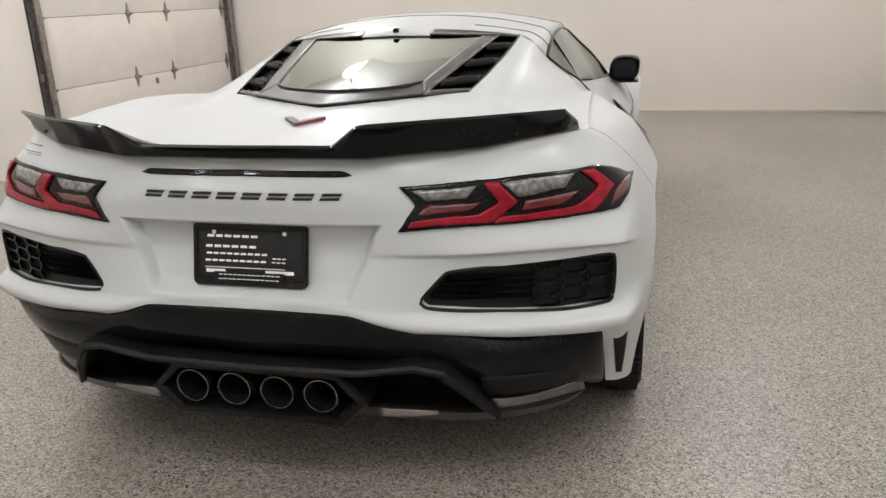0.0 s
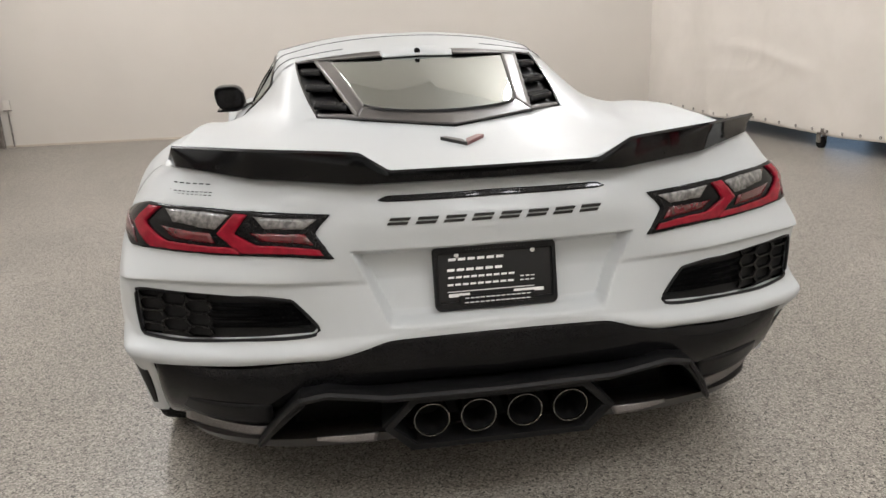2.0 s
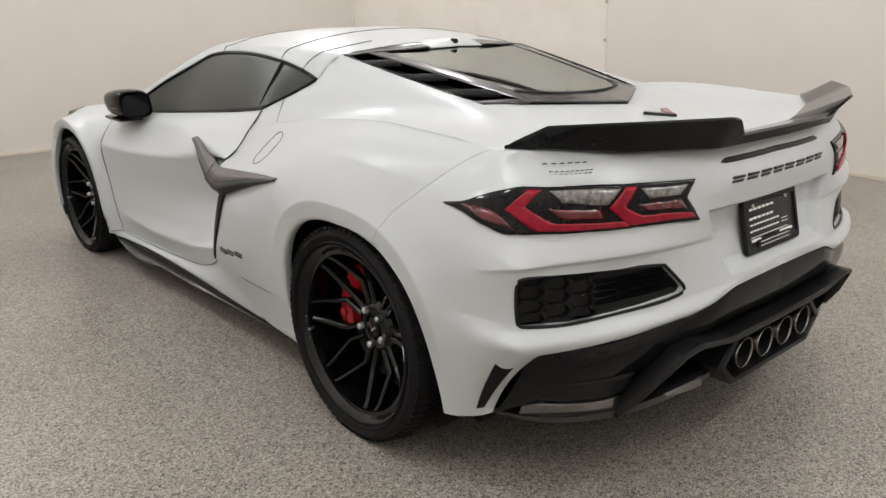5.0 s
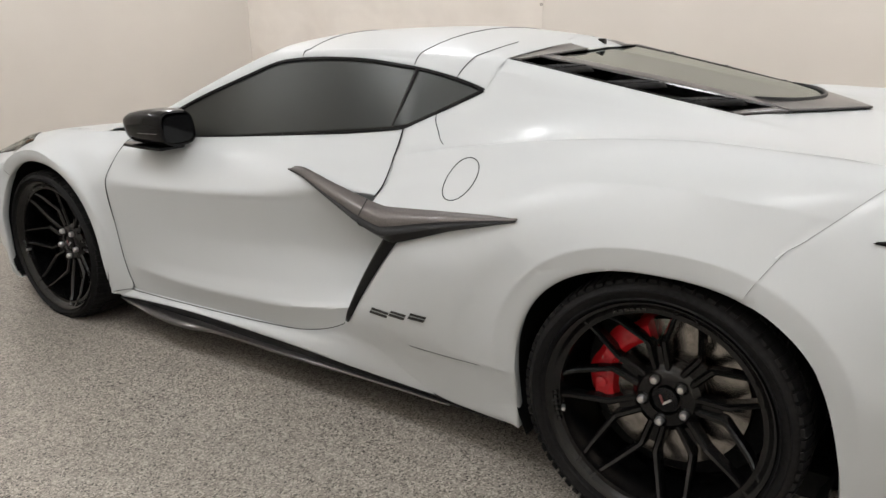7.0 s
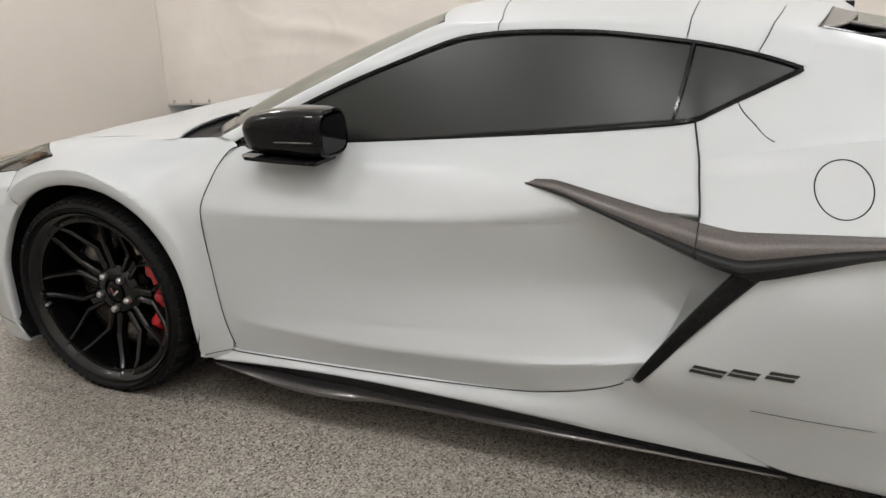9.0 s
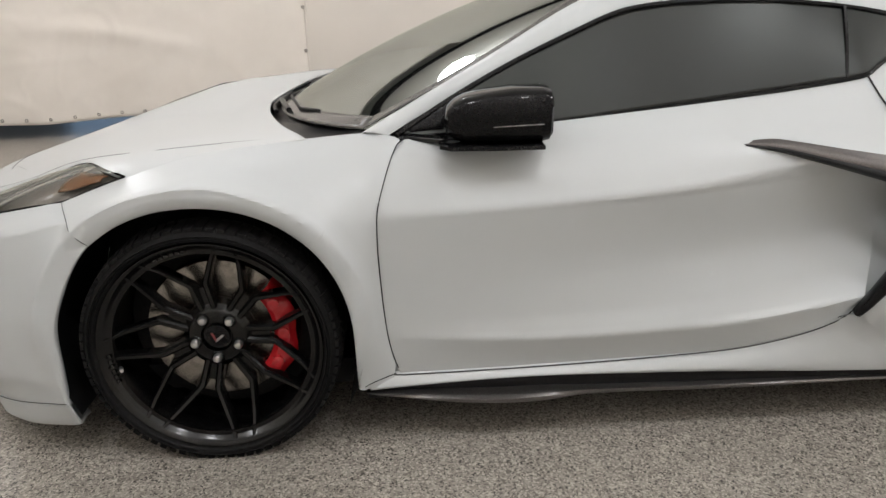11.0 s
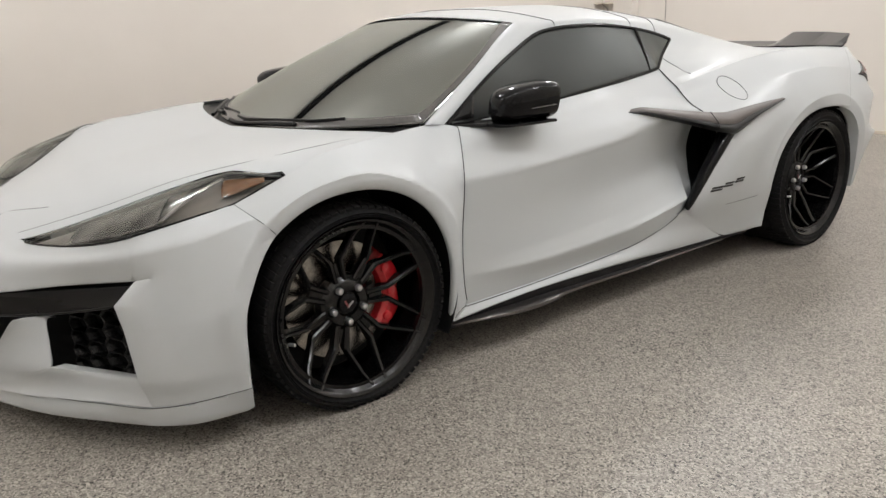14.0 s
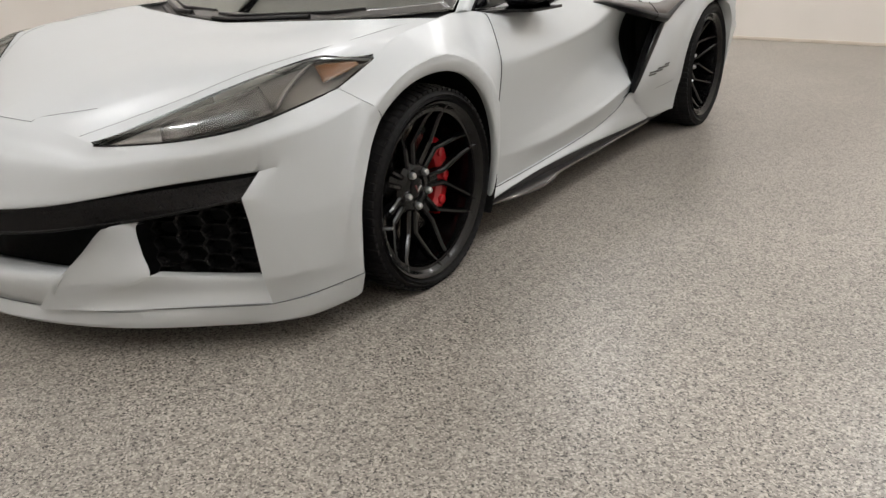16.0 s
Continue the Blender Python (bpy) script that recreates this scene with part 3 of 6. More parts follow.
def arch_crease(grid, cy, cz, a, b, power, wide, reach, h=.013):
    """Press a crease round a wheel arch into a skin: a flat band beside the opening, a rounder shoulder past it."""
    d = past_arch(grid, cy, cz, a, b, power)
    up = np.where(d < wide, np.clip(d / wide, 0, 1), np.clip(1 - (d - wide) / reach, 0, 1) ** 2) * h
    grid[..., 0] += up * np.clip((grid[..., 2] - cz + .06) / .14, 0, 1) * (grid[..., 0] > .5) * np.clip((grid[..., 1] - .925) / .06, 0, 1) ** (cy > 0)
    return grid


def hard_crease(grid, cy, cz, a, b, power, wide, reach, near=.017):
    """Draw the rounded edge of the band out to a sharp one, column by column."""
    d = past_arch(grid, cy, cz, a, b, power)
    n = grid.shape[1]
    for j in range(n):
        dj, wj = d[5:, j], grid[5:, j, 0]
        if dj.max() < wide + .03 or (np.diff(dj) <= 0).any():
            continue
        p = np.interp([wide - .032, wide - near, wide + near, wide + .032], dj, wj)
        low = p[1] + (p[1] - p[0]) / (.032 - near) * (dj - wide + near)
        high = p[2] + (p[3] - p[2]) / (.032 - near) * (dj - wide - near)
        sharp = np.clip(np.minimum(low, high), wj, wj + .012)
        fade = min(1, j / 8, (n - 1 - j) / 8) * np.clip((grid[5:, j, 2] - cz + .02) / .1, 0, 1)
        grid[5:, j, 0] = np.where(np.abs(dj - wide) < near, wj + (sharp - wj) * fade, wj)
    return grid


FRONT_BAND = (*FRONT, .378, .372, 2.1, .05, .04)
REAR_BAND = (-1.365, .345, .40, .372, 2.35, .058, .10)


def spread(rails, nv):
    return np.stack([curve(rails[:, j], nv) for j in range(rails.shape[1])], 1)


FF = spread(arch_fan(FENDER_TOP, *FRONT, .378, .372, 2.1, ([40, 90, 140, 180, 203], [.969, .985, .983, .975, .952]), .045, ([100, 125, 150], [.010, 0, -.008]), .025, run_on(FENDER_TOP, ((HG[30:, -1], HG[30:, -4]),), 21) * np.array([1, 1, 1, 0]) + np.clip((FENDER_TOP[:, 1:2] - .95) / .35, 0, 1) * np.clip((1.5 - FENDER_TOP[:, 1:2]) / .1, 0, 1) * np.array([0, 0, 0, 1])), 44)
for _ in range(60):
    FF[:43, 1:-1] += .5 * ((FF[:43, :-2] + FF[:43, 2:]) / 2 - FF[:43, 1:-1])
ease = np.clip((1.36 - FF[-1, :, 1]) / .2, 0, 1)[None, 1:-1, None] * np.clip((np.arange(44) - 10) / 8, 0, 1)[1:-1, None, None]
for _ in range(260):
    FF[1:-1, 1:-1] += .5 * ease * ((FF[:-2, 1:-1] + FF[2:, 1:-1] + FF[1:-1, :-2] + FF[1:-1, 2:]) / 4 - FF[1:-1, 1:-1])

# front bumper: the band over the grille, the side behind the grille, the splitter
FRONTLINE = [tuple(p) for p in curve(HOOD[0], 7)]
NOSE = [(0, 2.41, .425), (.22, 2.355, .432), (.40, 2.27, .452), (.64, 2.125, .50), (.80, 2.015, .525), (.852, 1.985, .534)]
CHEEK = [
    curve([(.852, 1.985, .534), (.842, 2.045, .475), (.845, 2.03, .40), (.851, 2.013, .243), (.847, 1.995, .19), (.846, 1.985, .154)], 60, True),
    [(.892, 1.935, .546), (.893, 1.962, .475), (.90, 1.955, .40), (.912, 1.93, .25), (.908, 1.91, .2), (.907, 1.897, .162)],
    [(.945, 1.80, .565), (.956, 1.81, .47), (.960, 1.815, .40), (.960, 1.80, .25), (.957, 1.79, .21), (.956, 1.784, .177)],
    [tuple(FF[6, 0]), (.974, 1.662, .568), (.978, 1.70, .50), (.981, 1.737, .40), (.978, 1.742, .27), (.977, 1.742, .22), (.976, 1.740, .185)],
]
CHEEK.append([(w - .03, y, z - .002) for w, y, z in CHEEK[-1]])
CG = loft(CHEEK, 70, 60)
side_end = int(np.argmin(np.linalg.norm(CG[:, 0] - FF[6, 0], axis=1)))
BROW = FRONTLINE + [(.55, 2.12, .597), (.68, 2.073, .614), (.78, 2.015, .634), (.845, 1.965, .656)]
BROW_END = [(.845, 1.965, .656), (.875, 1.90, .673), (.888, 1.79, .692), tuple(FF[-1, 0])]
brow = np.concatenate([curve(BROW, 80), curve(BROW_END, 31)[1:]])
nose = np.concatenate([curve(NOSE, 80), curve(CG[:side_end + 1, 0], 31)[1:]])
k = np.linspace(0, 1, 110)[:, None]
swell = np.interp(k, [0, .72, 1], [0, .016, .010]) * np.array([1, 0, 0]) + np.interp(k, [0, .72, 1], [.022, .014, 0]) * np.array([0, 1, 0]) + np.interp(k, [0, .15, .3, .5, .8, 1], [.043, .036, .024, .012, .010, .004]) * np.array([0, 0, 1])
inward = np.where(k < .72, 1, .05) * np.array([0, -.03, .004])
easing = np.interp(k, [0, .1, .25], [1, .7, 0]) * np.array([0, .014, 0])
BG = spread(np.stack([brow, brow * .8 + nose * .2 + swell * .38 + easing, brow * .5 + nose * .5 + swell, brow * .12 + nose * .88 + swell * .35, nose, nose + inward]), 36)
shift = curve(FF[6:44, 0][::-1], 36, True) - BG[:, -1]
for k in range(14):
    BG[:, -1 - k] += shift * (1 - k / 14)
down = np.stack([curve(CG[:side_end + 1, k], 31) for k in range(CG.shape[1])])
cheek = np.concatenate([BG[:, 79:], down[1:]])
ease = np.clip((np.arange(31) - 3) / 8, 0, 1) * (np.arange(31) < 30)
for _ in range(400):
    cheek[18:60] += ease[None, :, None] * .5 * ((cheek[17:59] + cheek[19:61]) / 2 - cheek[18:60])
hard_crease(arch_crease(FF, *FRONT_BAND), *FRONT_BAND)
arch_crease(cheek, *FRONT_BAND)
pair("front_fender", FF, WHITE, (-1, 0, 0.3))
bm = bmesh.new()
sheet(bm, whole(BG[:, :80]), (0, 1, 0.4))
for side in (-1, 1):
    sheet(bm, side_of(cheek.transpose(1, 0, 2), side), (side, 0.6, 0))
bmesh.ops.remove_doubles(bm, verts=bm.verts, dist=0.0004)
thick(part("front_bumper", bm, WHITE, CAR), 0.006)
pair("bumper_return", CG[side_end - 1:], WHITE, (0, -1, 0), t=0)
SPLIT_TOP = [(0, 2.375, .15), (.25, 2.335, .148), (.5, 2.225, .148), (.78, 2.035, .150), (.85, 1.988, .155), (.909, 1.90, .163), (.958, 1.787, .178), (.979, 1.740, .186)]
SPLIT_LOW = [(0, 2.39, .105), (.25, 2.352, .10), (.5, 2.235, .09), (.78, 2.02, .083), (.85, 1.965, .086), (.905, 1.885, .09), (.937, 1.785, .098), (.948, 1.726, .106)]
panel("front_splitter", loft([[(w * .9, max(y - .22, 1.738), z - .004) for w, y, z in SPLIT_TOP], [(w * .985, max(y - .03, 1.738), z - .001) for w, y, z in SPLIT_TOP], SPLIT_TOP, SPLIT_LOW, [(w * .93, max(y - .12, 1.73), z) for w, y, z in SPLIT_LOW]], 70, 22, True), WHITE, (0, 1, 0.5), t=0.008)

# doors
DOORS = pair("door", DG, WHITE, (-1, 0, 0))
groove(SHUT[::12] + np.array([.001, 0, 0]), n=80)
# the jamb behind the foot of the shut line
foot = SHUT[np.argsort(SHUT[:, 2])[:16]]
foot = foot[np.argsort(foot[:, 2])]
foot = np.concatenate([foot[:1] + np.array([-.004, 0, -.012]), foot])
pair("door_jamb", np.stack([foot + np.array([-.004, -.03, 0]), foot + np.array([-.004, .03, 0])]), WHITE, (-1, 0, 0), t=0.003)
groove([(.9105, .893, .2), (.910, .870, .199), (.902, .5, .205), (.902, .1, .225), (.909, -.1, .249), (.932, -.29, .318), (.943, -.365, .396)])
groove([(.722, -.403, .946), (.769, -.417, .899), (.803, -.426, .870), (.841, -.433, .828), (.882, -.441, .793), (.932, -.447, .768)], r=.0024)

# rocker, side skirt
def on_wing(y, z):
    """A place on the front fender from a plane through its nearest points."""
    g = FF[6:].reshape(-1, 3)
    k = np.argpartition((g[:, 1] - y) ** 2 + (g[:, 2] - z) ** 2, 10)[:10]
    flat = np.linalg.lstsq(np.stack([np.ones(10), g[k, 1] - y, g[k, 2] - z], 1), g[k, 0], rcond=None)[0]
    return (float(flat[0]) + .0008, y, z)


groove([on_wing(.885, .205), on_wing(.91, .2), on_wing(.94, .194), on_wing(.968, .188)], r=.0012)
ROCK = loft([[(.906, .955, .207), (.901, .88, .206), (.888, .7, .212), (.880, .5, .216), (.880, .1, .236), (.895, -.1, .248), (.918, -.255, .305), (.962, -.352, .365)],
                     [(.928, .955, .172), (.916, .7, .185), (.913, .5, .193), (.913, .1, .202), (.916, -.1, .205), (.926, -.3, .226), (.94, -.50, .25)],
                     [(.92, .955, .16), (.914, .7, .175), (.913, .5, .182), (.913, .1, .178), (.914, -.1, .173), (.92, -.3, .169), (.93, -.66, .167)]], 60, 24)
pair("rocker", ROCK, WHITE, (-1, 0, 0.3))
pair("side_skirt", loft([[(.912, .957, .162), (.912, .7, .176), (.912, .4, .186), (.912, 0, .19), (.914, -.3, .182), (.92, -.6, .165), (.92, -.9, .15)],
                         [(.905, .962, .142), (.905, .7, .150), (.905, .4, .158), (.905, 0, .165), (.905, -.3, .162), (.91, -.6, .152), (.915, -.9, .142)],
                         [(.905, .962, .130), (.905, .7, .132), (.905, .4, .14), (.905, 0, .142), (.905, -.3, .14), (.91, -.6, .14), (.915, -.9, .136)],
                         [(.80, .968, .12), (.80, .7, .12), (.80, .4, .12), (.80, 0, .12), (.80, -.3, .12), (.80, -.6, .12), (.80, -.92, .12)]], 60, 30), SATIN, (-1, 0, 0.3), label="black side skirt")
pair("skirt_blade", loft([[(.88, .964, .156), (.88, .8, .152), (.88, .62, .148), (.88, .45, .146), (.88, .35, .142), (.88, 0, .142), (.88, -.3, .142), (.88, -.7, .142)], [(.924, .968, .155), (.944, .8, .148), (.955, .62, .140), (.950, .48, .146), (.935, .38, .146), (.928, 0, .142), (.922, -.3, .142), (.92, -.7, .142)], [(.92, .968, .150), (.94, .8, .136), (.951, .62, .124), (.946, .48, .124), (.930, .38, .130), (.924, 0, .128), (.92, -.3, .132), (.915, -.7, .134)], [(.82, .968, .14), (.82, .8, .13), (.82, .62, .12), (.82, .45, .115), (.82, .35, .12), (.82, 0, .12), (.82, -.3, .12), (.82, -.7, .125)]], 70, 24), BLADEGREY, (-1, 0, 0.3), label="dark silver lower skirt blade with a winglet")

# rear quarters
QLINE = curve([(.94, -.955, .158), (.935, -.80, .16), (.93, -.66, .172), (.94, -.50, .25), (.962, -.352, .365), (.985, -.46, .52), (1.0, -.575, .665), (.999, -.75, .72), (1.004, -.93, .775), (1.027, -1.15, .80), (1.036, -1.36, .80), tuple(at_height(SEAM, .785))], 190)
QLINE = np.concatenate([QLINE, SEAM[SEAM[:, 2] < .783][::2]])
CREST = [(.80, -.427, .868), (.80, -.65, .913), (.815, -1.0, .969), (.825, -1.33, .996), (.833, -1.55, .992), (.84, -1.72, .984), tuple(SEAM[0])]
QG = loft([CREST, [(w + .007, y, z - .008) for w, y, z in CREST[:-1]] + [at_height(SEAM, .962)],
           [(.835, -.433, .825), (.838, -.65, .866), (.876, -1.0, .920), (.912, -1.33, .950), (.915, -1.55, .945), at_height(SEAM, .935)],
           [(.875, -.441, .79), (.882, -.65, .83), (.93, -1.0, .878), (.972, -1.33, .904), (.972, -1.52, .893), at_height(SEAM, .885)],
           [(.925, -.447, .765), (.938, -.65, .792), (.978, -1.0, .828), (1.014, -1.33, .85), (1.006, -1.5, .838), at_height(SEAM, .825)],
           [(.965, -.455, .745), (.99, -.65, .752), (1.004, -.93, .772), (1.027, -1.15, .797), (1.036, -1.36, .797), at_height(SEAM, .783)]], 90, 60)
QG[:, -1] = onto(SEAM, QG[:, -1])
tail = int(np.argmin(np.abs(QG[-1, :, 1] + .95)))
fore = QLINE[:int(np.argmin(np.linalg.norm(QLINE - QG[-1, tail], axis=1)))]
RIM_LINE = np.concatenate([fore, QG[-1, tail:]])
QF = spread(arch_fan(RIM_LINE, -1.365, .345, .40, .372, 2.35, ([-25, -15, 0, 45, 90, 120], [.955, .965, .988, 1.022, 1.036, 1.032]), .05, ([0, 90], [.004, .004]), .03, run_on(RIM_LINE, ((QG[-1, tail:], QG[-4, tail:]), (ROCK[:, -1], ROCK[:, -4])))), 50)
first, last = len(fore), len(fore) + QG.shape[1] - tail
# the skin runs on unbroken from the quarter down to the arch
skin = np.concatenate([QG[:, tail:], QF[::-1, first:last][1:]])
ease = np.clip(np.arange(last - first) / 10, 0, 1)
for _ in range(500):
    skin[34:92] += ease[None, :, None] * .5 * ((skin[33:91] + skin[35:93]) / 2 - skin[34:92])
QG[:, tail:] = skin[:60]
QG[:, -1] = onto(SEAM, QG[:, -1])
QF[:, first:last] = skin[59:][::-1]
QUARTER_END, ARCH_END = QG[-1, -1, 2], QF[:7:-1, -1].copy()
arch_crease(QG, *REAR_BAND)
hard_crease(arch_crease(QF, *REAR_BAND), *REAR_BAND)


def on_quarter(y, z):
    """The quarter's half-width at a place, from a plane through its nearest points."""
    g = QG.reshape(-1, 3)
    k = np.argpartition((g[:, 1] - y) ** 2 + (g[:, 2] - z) ** 2, 14)[:14]
    flat = np.linalg.lstsq(np.stack([np.ones(14), g[k, 1] - y, g[k, 2] - z], 1), g[k, 0], rcond=None)[0]
    return (float(flat[0]), y, z)


groove([on_quarter(-.728 + .056 * math.cos(k), .846 + .05 * math.sin(k)) for k in np.linspace(0, 2 * np.pi, 40)], r=0.0016, n=80, name="fuel_door_gap")
groove([tuple(p) for p in arch_crease(SEAM.copy(), *REAR_BAND)[SEAM[:, 2] > .80][::8]] + [tuple(p) for p in QF[30:8:-6, -1]], r=0.0005, mat=CLEARLENS)

# roof, cant rails, sails and rear deck
ROOF = [
    [(0, .42, 1.195), (.3, .39, 1.186), (.549, .312, 1.163)],
    [(0, .2, 1.222), (.3, .2, 1.212), (.565, .2, 1.165)],
    [(0, -.2, 1.236), (.3, -.2, 1.224), (.548, -.2, 1.178)],
    [(0, -.48, 1.224), (.3, -.46, 1.207), (.53, -.44, 1.166)],
    [(0, -.70, 1.192), (.25, -.69, 1.182), (.50, -.65, 1.153)],
]
RG = loft(ROOF, 50, 50)
panel("roof", RG, WHITE, (0, 0, 1))
CANT = [(.787, .955, .838), (.67, .63, 1.005), (.549, .312, 1.163), (.565, .2, 1.165), (.548, -.2, 1.178), (.53, -.44, 1.166), (.50, -.65, 1.153)]
SILL_TOP = [(.806, .885, .833), (.725, .63, .965), (.645, .38, 1.075), (.608, .21, 1.132), (.598, -.1, 1.147), (.594, -.345, 1.127), (.598, -.5, 1.102), (.602, -.635, 1.064)]
MID_RAIL = [(.803, .925, .843), (.71, .64, .995), (.607, .35, 1.13), (.593, .2, 1.156), (.582, -.1, 1.17), (.575, -.345, 1.155), (.568, -.5, 1.14), (.56, -.65, 1.12)]
SAIL = [
    [(.50, -.65, 1.153), (.475, -1.0, 1.085), (.427, -1.37, 1.012)],
    [(.56, -.65, 1.12), (.535, -1.0, 1.07), (.49, -1.40, 1.008)],
    [(.602, -.635, 1.064), (.59, -.9, 1.045), (.57, -1.2, 1.015), (.54, -1.44, .995)],
    [(.66, -.5, .995), (.65, -.8, 1.0), (.635, -1.15, .995), (.61, -1.47, .983)],
    [(.716, -.402, .945), (.715, -.7, .958), (.715, -1.0, .975), (.70, -1.3, .985), (.69, -1.5, .982)],
    [(.765, -.418, .895), (.76, -.7, .93), (.77, -1.0, .967), (.775, -1.3, .99), (.77, -1.53, .99)],
    CREST[:5],
]


def both_ways(front, back):
    """One smooth line through two runs of points, parted again where they meet."""
    c = curve(front + back[1:], 700)
    k = int(np.argmin(np.linalg.norm(c - np.array(back[0]), axis=1)))
    m = int(np.argmin(np.linalg.norm(c - np.array(back[-2]), axis=1)))
    return curve(c[:k + 1], 60, True) if k else None, curve(c[k:m + 1], 70, True)


BEYOND = [(.42, -1.60, .98), (.47, -1.605, .977), (.53, -1.61, .975), (.60, -1.62, .973), (.68, -1.635, .973), (.77, -1.65, .98), (.838, -1.66, .987)]
runs = [both_ways(f, b + [e]) for f, b, e in zip((CANT, MID_RAIL, SILL_TOP), SAIL, BEYOND)]
fore = np.stack([r[0] for r in runs])
RAIL = spread(fore, 20)
pair("roof_rail", RAIL, WHITE, (-1, 0, 1))


def roof_gap(y, aside, start=0):
    """A shut line over the roof panel and on down the rail to the window."""
    i = int(np.argmin(np.abs(RG[:, 25, 1] - y)))
    n = np.arange(RAIL.shape[1])
    j0, j1 = np.interp(-RG[i, -1, 1], -RAIL[0, :, 1], n), np.interp(-aside, -RAIL[-1, :, 1], n)
    down = [[np.interp(j0 + (j1 - j0) * k / 19, n, RAIL[k, :, c]) + (0, .0012)[c != 1] for c in range(3)] for k in range(1, 20, 3)]
    groove([tuple(p) for p in RG[i, start:-2:7] + np.array([0, 0, .0008])] + down, r=.0014, n=70)


roof_gap(.2, .135)
roof_gap(-.37, -.355)
roof_gap(-.575, -.525, 28)
aft = np.stack([r[1] for r in runs] + [both_ways([r[0]], r + [e])[1] for r, e in zip(SAIL[3:], BEYOND[3:])])
plain = np.stack([curve(aft[:, j], 90, True) for j in range(70)], 1)
SG = spread(aft, 90)
mix = np.clip(1 - np.arange(70) / 16, 0, 1)[None, :, None]
SG = SG * (1 - mix) + plain * mix
for side in (-1, 1):
    bm = bmesh.new()
    for g, out in ((QF, (1, 0, .2)), (QG, (1, 0, .5)), (SG, (.5, 0, 1))):
        one = bmesh.new()
        sheet(one, side_of(g, side), (out[0] * side, out[1], out[2]))
        me = bpy.data.meshes.new("skin")
        one.to_mesh(me)
        one.free()
        bm.from_mesh(me)
        bpy.data.meshes.remove(me)
    bmesh.ops.remove_doubles(bm, verts=bm.verts, dist=0.0008)
    thick(part("rear_quarter", bm, WHITE, CAR), 0.005)


def on_sail(w, y):
    d = (SG[..., 0] - w) ** 2 + (SG[..., 1] - y) ** 2
    k = np.argpartition(d.ravel(), 6)[:6]
    q = 1 / (d.ravel()[k] + 1e-7)
    return (w, y, float((SG[..., 2].ravel()[k] * q).sum() / q.sum()))


groove([on_sail(w, y) for w, y in ((.672, -.495), (.695, -.51), (.72, -.535), (.745, -.56), (.765, -.585))])
DECK = [
    [(0, -1.64, 1.0), (.2, -1.515, 1.006), (.427, -1.37, 1.012), (.49, -1.40, 1.008), (.54, -1.44, .995), (.61, -1.47, .983), (.69, -1.5, .982), (.77, -1.53, .99), (.833, -1.55, .992)],
    [(0, -1.73, .984), (.22, -1.66, .985), (.42, -1.60, .98), (.52, -1.61, .975), (.66, -1.63, .972), (.77, -1.65, .98), (.838, -1.66, .987)],
    [(0, -1.9, .968), (.25, -1.87, .966), (.45, -1.83, .965), (.66, -1.79, .965), (.78, -1.77, .972), (.842, -1.76, .98)],
    [(0, -2.03, .962), (.28, -2.0, .962), (.5, -1.94, .965), (.7, -1.86, .97), (.8, -1.83, .975), (.845, -1.81, .976)],
    [(0, -2.15, .958), (.3, -2.13, .958), (.55, -2.06, .965), (.80, -1.93, .978), (.846, -1.835, .972)],
]
BEFORE = [(0, -1.52, 1.022), (.2, -1.39, 1.03), (.45, -1.18, 1.05), (.515, -1.2, 1.04), (.56, -1.25, 1.01), (.625, -1.28, .993), (.703, -1.28, .985), (.775, -1.3, .99), (.825, -1.33, .99)]
ahead, rows = curve(BEFORE, 90), np.stack([curve(r, 90) for r in DECK])
columns = []
for k in range(90):
    c = curve([ahead[k], *rows[:, k]], 400)
    columns.append(curve(c[int(np.argmin(np.linalg.norm(c - rows[0, k], axis=1))):], 40, True))
panel("rear_deck", np.stack(columns, 1), WHITE, (0, 0, 1))

# rear fascia with its vents and number-plate recess pressed in
FASCIA = [
    [(0, -2.15, .958), (.3, -2.13, .958), (.55, -2.06, .965), (.80, -1.93, .978), tuple(SEAM[0])],
    [(0, -2.172, .915), (.3, -2.162, .915), (.6, -2.09, .92), (.83, -1.965, .925), at_height(SEAM, .905)],
    [(0, -2.208, .862), (.27, -2.197, .86), (.45, -2.158, .865), (.7, -2.085, .87), (.89, -1.96, .872), (.94, -1.86, .86), at_height(SEAM, .81)],
    [(0, -2.205, .80), (.37, -2.188, .795), (.6, -2.13, .785), (.88, -2.005, .79), (.945, -1.94, .785), (.985, -1.82, .775), tuple(SEAM[-1])],
    [(0, -2.20, .717), (.36, -2.19, .717), (.6, -2.157, .717), (.905, -2.041, .717), (.955, -2.006, .714), (1.0, -1.862, .69), (1.034, -1.655, .645)],
    [(0, -2.205, .692), (.34, -2.19, .697), (.6, -2.142, .70), (.915, -2.022, .70), (.96, -1.984, .696), (1.003, -1.868, .665), (1.033, -1.69, .61)],
    [(0, -2.235, .585), (.28, -2.237, .583), (.5, -2.185, .565), (.7, -2.125, .55), (.925, -2.02, .548), (.965, -1.98, .55), (1.003, -1.88, .55), (1.028, -1.735, .54)],
    [(0, -2.24, .577), (.282, -2.241, .574), (.43, -2.225, .535), (.7, -2.155, .52), (.95, -2.05, .52), (.99, -2.0, .524), (1.013, -1.89, .525), (1.022, -1.748, .505)],
    [(0, -2.243, .568), (.262, -2.243, .5655), (.295, -2.243, .562), (.37, -2.232, .535), (.445, -2.21, .512), (.475, -2.202, .509), (.7, -2.15, .495), (.94, -2.045, .485), (.978, -1.99, .484), (1.0, -1.9, .48), (1.014, -1.765, .46)],
]
